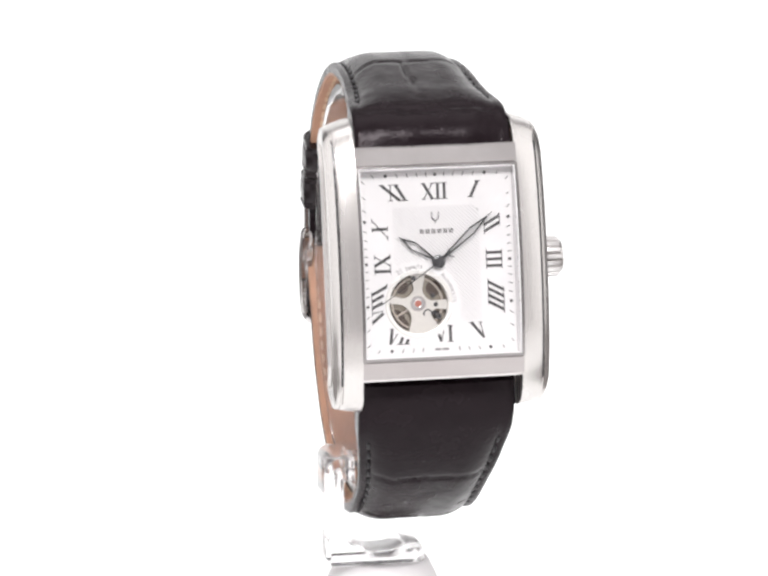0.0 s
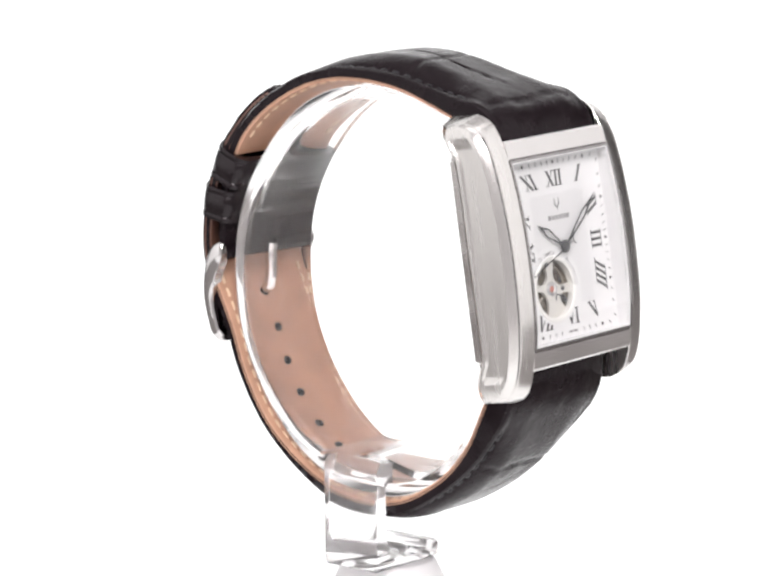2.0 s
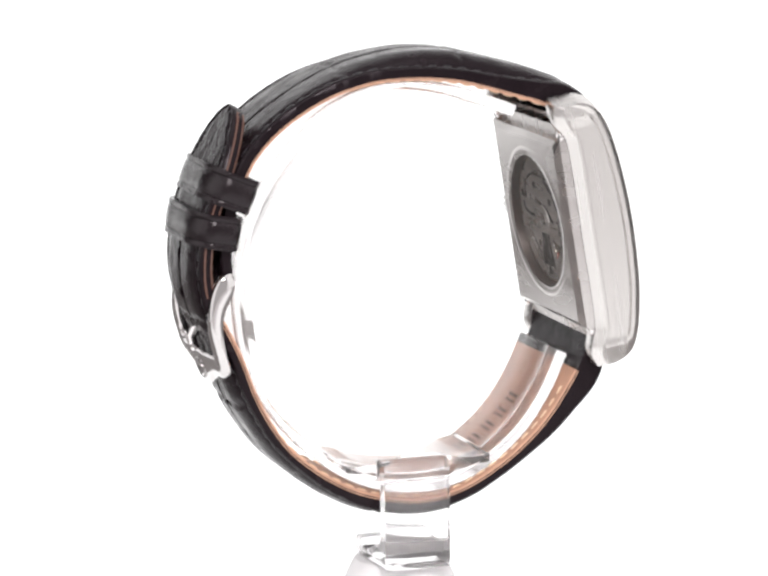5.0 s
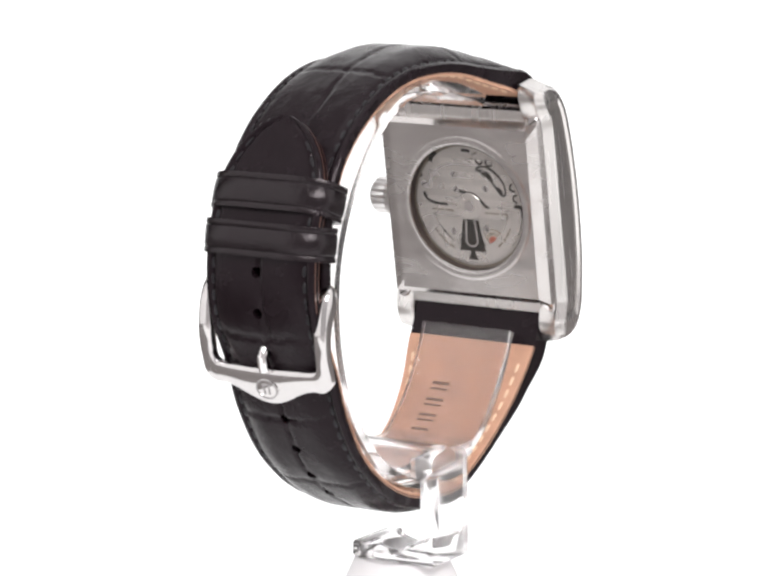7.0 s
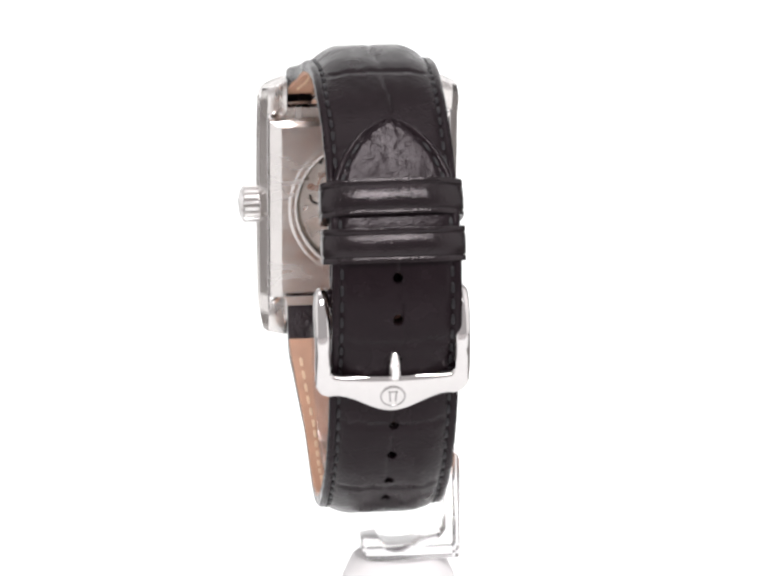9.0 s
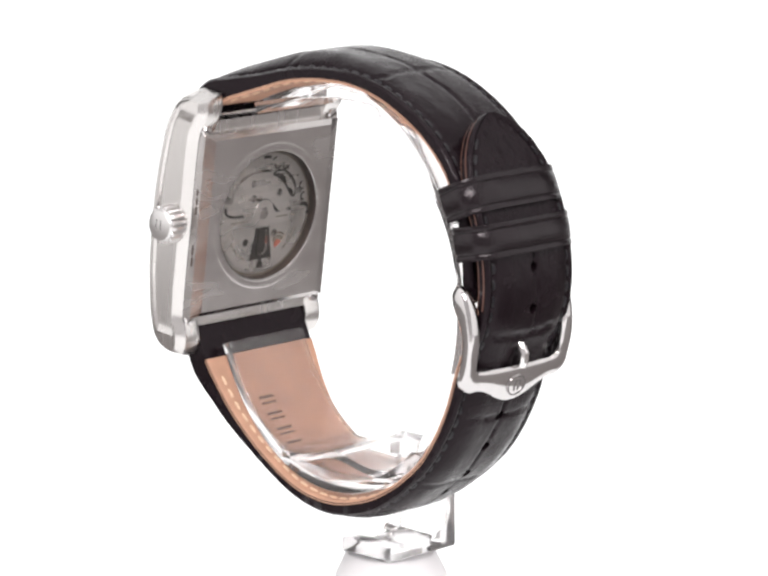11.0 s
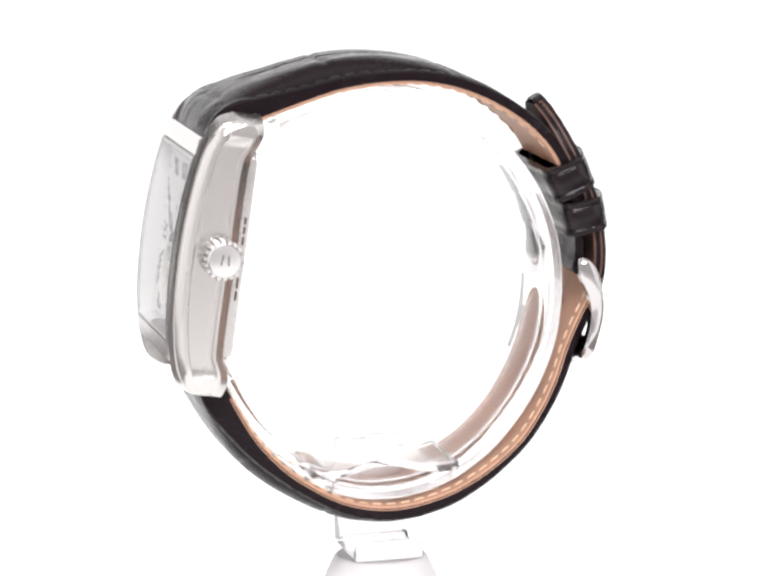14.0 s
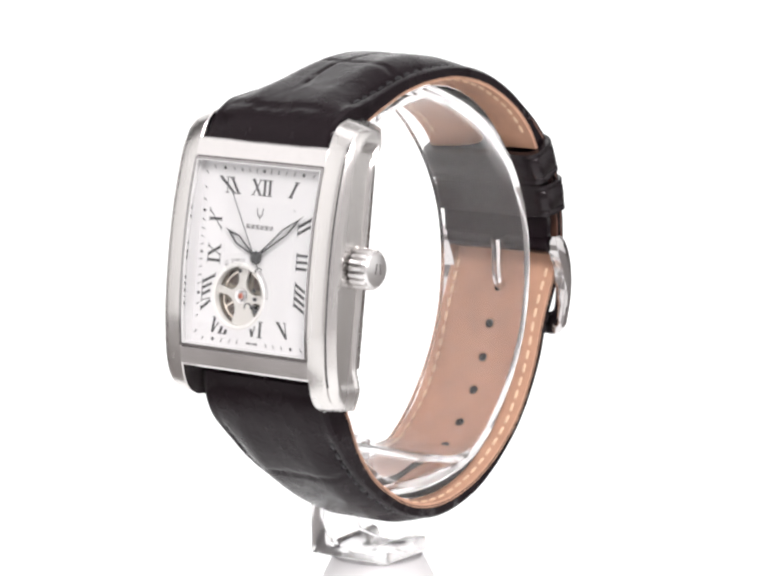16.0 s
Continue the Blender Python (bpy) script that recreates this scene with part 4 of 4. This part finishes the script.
def keeper(cy, cz, slant, depth, wide, tall):
    """A leather loop round both straps: a rounded band with thickness."""
    out, inn = [], []
    for cut, path in ((0.0, out), (0.95, inn)):
        hx, hd = wide - cut, depth / 2 - cut
        for rx, rd, sx, sd, a0 in ((6.5, 3.2, 1, 1, 0), (6.5, 3.2, -1, 1, 90), (2.2, 1.7, -1, -1, 180), (2.2, 1.7, 1, -1, 270)):
            for i in range(15):
                a = radians(a0 + 90 * i / 14)
                path.append((sx * (hx - rx) + rx * math.cos(a), sd * (hd - rd) + rd * math.sin(a)))
    c, s = math.cos(slant), math.sin(slant)

    def put(x, d, h):
        return 2.2 + x, cy + c * d - s * h, cz + s * d + c * h
    rings = []
    rings.append([put(x, d, -tall / 2) for x, d in inn])
    half = tall / 2
    for h, k in ((-half, 0.05), (-half + 0.25, 0), (-half + 0.7, 0), (-half + 0.9, 0.16), (-half + 1.1, 0), (0, -0.05), (half - 1.1, 0), (half - 0.9, 0.16), (half - 0.7, 0), (half - 0.25, 0), (half, 0.05)):
        rings.append([put(x * (1 - k / wide), d * (1 - 2 * k / depth), h) for x, d in out])
    rings.append([put(x, d, tall / 2) for x, d in inn])
    rings.append(rings[0])
    return loft(rings, True, False)


part("keeper", keeper(25.85, 78.5, radians(22), 7.6, 10.25, 5.2), GLOSSY_BLACK, watch, "glossy black leather keeper loop", angle=45)
part("keeper", keeper(28.2, 72.6, radians(10), 7.5, 10.25, 5.0), GLOSSY_BLACK, watch, "glossy black leather keeper loop", angle=45)

# ---- buckle ----
BX = 2.6


ARM_Y = [(47.8, 26.1), (50.0, 26.8), (51.7, 27.35), (55.0, 28.4), (58.4, 28.95), (61.4, 28.6), (64.4, 27.5), (66.6, 26.6)]


def buckle_frame():
    """Open steel frame: two arms bent along the wrist, rounded corners and a bar that dips like a shield."""
    rail = []
    for i in range(25):
        k = i / 24
        z = 66.5 - 11.0 * k
        w = interp(k, [(0, 0.35), (0.04, 0.75), (0.1, 1.0), (0.3, 1.15), (0.7, 1.1), (1, 1.1)])
        d = interp(k, [(0, 0.3), (0.04, 0.8), (0.1, 1.25), (0.25, 1.5), (0.55, 1.15), (1, 0.9)])
        rail.append((-10.0 - w, z, -10.0 + w, z, d))
    for i in range(1, 9):
        a = radians(90 * i / 8)
        rail.append((-8.9 - 2.2 * math.cos(a), 53.4 - 2.5 * math.sin(a), -7.9 - 1.0 * math.cos(a), 55.2 - 1.1 * math.sin(a), 0.9))
    for i in range(1, 19):
        x = -8.4 + 8.4 * i / 18
        low = 50.9 - 2.5 * max(0.0, math.cos(min(1, abs(x) / 11 * 1.3) * math.pi / 2)) ** 2.0 + 0.14
        rail.append((x, low, x, 54.1 - 0.25 * (1 - (x / 8.4) ** 2), 0.9))
    rail += [(-a, b, -c, e, d) for a, b, c, e, d in rail[-2::-1]]
    rings = []
    for ox, oz, ix, iz, d in rail:
        ring = []
        for k, h in ((0.0, -0.55), (0.0, 0.5), (0.06, 0.8), (0.2, 0.97), (0.5, 1.05), (0.8, 0.97), (0.94, 0.8), (1.0, 0.5), (1.0, -0.55), (0.88, -0.9), (0.12, -0.9)):
            x, z = ox + (ix - ox) * k, oz + (iz - oz) * k
            lean = (interp(z + 0.3, ARM_Y) - interp(z - 0.3, ARM_Y)) / 0.6
            n = Vector((1, -lean)).normalized()
            bow = 0.45 * max(0.0, 1 - (x / 9.5) ** 2) if z < 56 else 0.0
            ring.append((BX + x, interp(z, ARM_Y) + bow + n.x * d * h, z + n.y * d * h))
        rings.append(ring)
    return loft(rings)


def round_bar(pts, r, n=10):
    rings = []
    for i, p in enumerate(pts):
        a = Vector(pts[max(0, i - 1)])
        b = Vector(pts[min(len(pts) - 1, i + 1)])
        t = (b - a).normalized()
        side = Vector((1, 0, 0)) if abs(t.x) < 0.9 else Vector((0, 1, 0))
        u = t.cross(side).normalized()
        w = u.cross(t)
        rings.append([tuple(Vector(p) + u * r * math.cos(2 * math.pi * k / n) + w * r * math.sin(2 * math.pi * k / n)) for k in range(n)])
    return loft(rings)


buckle = part("buckle", buckle_frame(), BUCKLE, watch, "satin steel tang buckle", angle=40)
part("hinge_bar", round_bar([(BX - 10, 26.9, 65.2), (BX + 10, 26.9, 65.2)], 0.6), STEEL, buckle)
for x0, x1 in ((-9.1, -1.3), (1.0, 9.1)):
    part("fold", round_bar([(BX + x0, 26.9, 65.0), (BX + x0 + 0.2, 26.9, 65.0), (BX + x1 - 0.2, 26.9, 65.0), (BX + x1, 26.9, 65.0)], 1.35, 20), BLACK, strap_top, "black leather folded round the buckle bar")
part("tongue", round_bar([(BX - 0.2, 25.6, 65.4), (BX - 0.2, 25.75, 63.5), (BX - 0.2, 25.7, 61.0), (BX - 0.2, 26.0, 58.6), (BX - 0.2, 27.4, 57.2), (BX - 0.2, 29.4, 56.6), (BX - 0.2, 29.9, 55.6), (BX - 0.2, 29.7, 54.4), (BX - 0.2, 29.4, 53.7)], 0.8),
     POLISH, buckle, "steel tongue through a hole")


def disc_on_bar():
    V, F = lathe([(1.65, -0.2), (1.65, 0.12), (1.5, 0.2), (0.001, 0.2)], 32, False)
    return [(BX + x * 1.15, 28.42 + y * 0.31 + z * 0.95, 50.75 + y * 0.95 - z * 0.31) for x, y, z in V], F


part("emblem", disc_on_bar(), BUCKLE, buckle, "round mark on the buckle")
part("emblem_ring", mapped(frame_shape(circle(0, 0, 1.62, 32), circle(0, 0, 1.4, 32), 0.18, 0.24), lambda x, y, z: (BX + x * 1.15, 28.42 + y * 0.31 + z * 0.95, 50.75 + y * 0.95 - z * 0.31)), RIMSTEEL, buckle)
part("emblem_mark", join(*[mapped(bar((q * 0.5, 0.8), (q * 0.38, -0.8), 0.28, 0.28, 0.28, 0), lambda x, y, z: (BX + x, 28.42 + y * 0.31 + z * 0.95, 50.75 + y * 0.95 - z * 0.31)) for q in (-1, 1)],
                         mapped(bar((-0.7, 0.8), (0.7, 0.8), 0.25, 0.25, 0.28, 0), lambda x, y, z: (BX + x, 28.42 + y * 0.31 + z * 0.95, 50.75 + y * 0.95 - z * 0.31))), RIMSTEEL, buckle, smooth=False)

# ---- clear stand ----
stand = thing("watch_stand", "clear acrylic C-shaped watch holder with an angled foot", "stand")
RING_PTS = [(-18.3, 88.2), (-14, 89.8), (-9, 91.2), (-3, 91.9), (3, 91.5), (8, 89.7), (12.2, 87.0), (16.2, 83.0), (20, 77.8), (22.7, 72.0), (24.0, 66), (24.1, 59.5), (23.0, 53.0), (20.6, 47.2), (17.2, 42.0), (12.9, 37.4),
            (8, 34.1), (3, 32.2), (-2, 31.5), (-7, 31.9), (-12, 33.6), (-16.5, 36.6), (-20.3, 40.4), (-23.6, 45.4), (-26.0, 50.6)]


def c_ring():
    c = Curve2(RING_PTS)
    rings, n = [], 260
    for i in range(n + 1):
        s = c.length * i / n
        p, t = c.at(s), c.tangent(s)
        nn = Vector((t.y, -t.x))
        rings.append([(1.3 + x, p.x + nn.x * d, p.y + nn.y * d) for x, d in
                      ((-7.9, -0.45), (-7.7, -0.6), (7.7, -0.6), (7.9, -0.45), (7.9, 1.05), (7.7, 1.2), (-7.7, 1.2), (-7.9, 1.05))])
    return loft(rings)


part("ring", c_ring(), ACRYLIC, stand, "clear acrylic open ring", angle=40)


def saddle():
    rings = []
    for i in range(41):
        y = -14.0 + 22.6 * i / 40
        z = 35.3 + 1.7 * math.exp(-((y + 2.8) / 5.6) ** 2) + 0.5 * ((y + 2.8) / 11.3) ** 6
        rings.append([(-6.2, y, z), (8.8, y, z), (8.8, y, z - 1.1), (-6.2, y, z - 1.1)])
    return loft(rings)


part("saddle", saddle(), ACRYLIC, stand, "clear wavy bridge inside the ring", angle=40)


def bracket():
    """Hook that leaves the ring sideways, passes the strap's edge and goes down to the foot."""
    out = [(-6.3, 36.4), (-9.0, 36.9), (-9.9, 36.4), (-10.4, 35.4), (-10.4, 20.6), (-10.0, 20.0), (3.6, 20.0), (4.2, 20.4), (4.2, 22.2), (3.8, 22.6), (1.6, 22.6), (0.8, 21.7), (-0.6, 21.3), (-3.0, 21.3), (-4.4, 21.7),
           (-5.2, 22.8), (-7.0, 23.4), (-7.9, 24.6), (-8.0, 32.9), (-7.4, 33.3), (-6.3, 33.2)]
    V, F = [], []
    n = len(out)
    ys = (-6.2, -5.9, 3.8, 4.1)
    for k, y in enumerate(ys):
        g = 0.2 if k in (0, 3) else 0.0
        for i, (x, z) in enumerate(out):
            a, b = Vector(out[i - 1]), Vector(out[(i + 1) % n])
            t = (b - a).normalized()
            V.append((x - t.y * g, y, z + t.x * g))
    for k in range(3):
        for i in range(n):
            j = (i + 1) % n
            F.append((k * n + i, k * n + j, (k + 1) * n + j, (k + 1) * n + i))
    for k in (0, 3):
        F.append(tuple(range(k * n, k * n + n)))
    return V, F


part("bracket", bracket(), FOOT, stand, "clear angled bracket with foot", angle=40)

pedestal = thing("pedestal", "frosted white tapered plastic pedestal under the clear holder", "pedestal")
part("body", lathe([(0.001, 0.0), (12.0, 0.0), (11.8, 2.0), (10.4, 9.0), (8.5, 16.7), (7.2, 19.4), (6.7, 19.9), (0.001, 20.0)], 64, False), FROSTED, pedestal, m=pose(-0.0014, -0.0011, 0), angle=30)

# ---- turning ----
TURN0, RATE = 10.95, 19.5218


def motions():
    spin = [(k / 10, pose(0, 0, 0, 0, 0, TURN0 + RATE * k / 10)) for k in range(161)]
    for ob in (watch, stand, pedestal):
        walk(ob, spin)
    walk(second_hand, [(k / 2, CASE @ pose(0, 0, 0, 0, 0, -SECOND0 - 3.0 * k)) for k in range(33)])
    walk(minute_hand, [(k * 2.0, CASE @ pose(0, 0, 0, 0, 0, -49.3 - 0.2 * k)) for k in range(9)])
    walk(balance_wheel, [(k / 30, CASE @ pose(AP[0] * MM, AP[1] * MM, 0, 0, 0, 105 * math.sin(2 * math.pi * 3 * k / 30))) for k in range(481)])


motions()
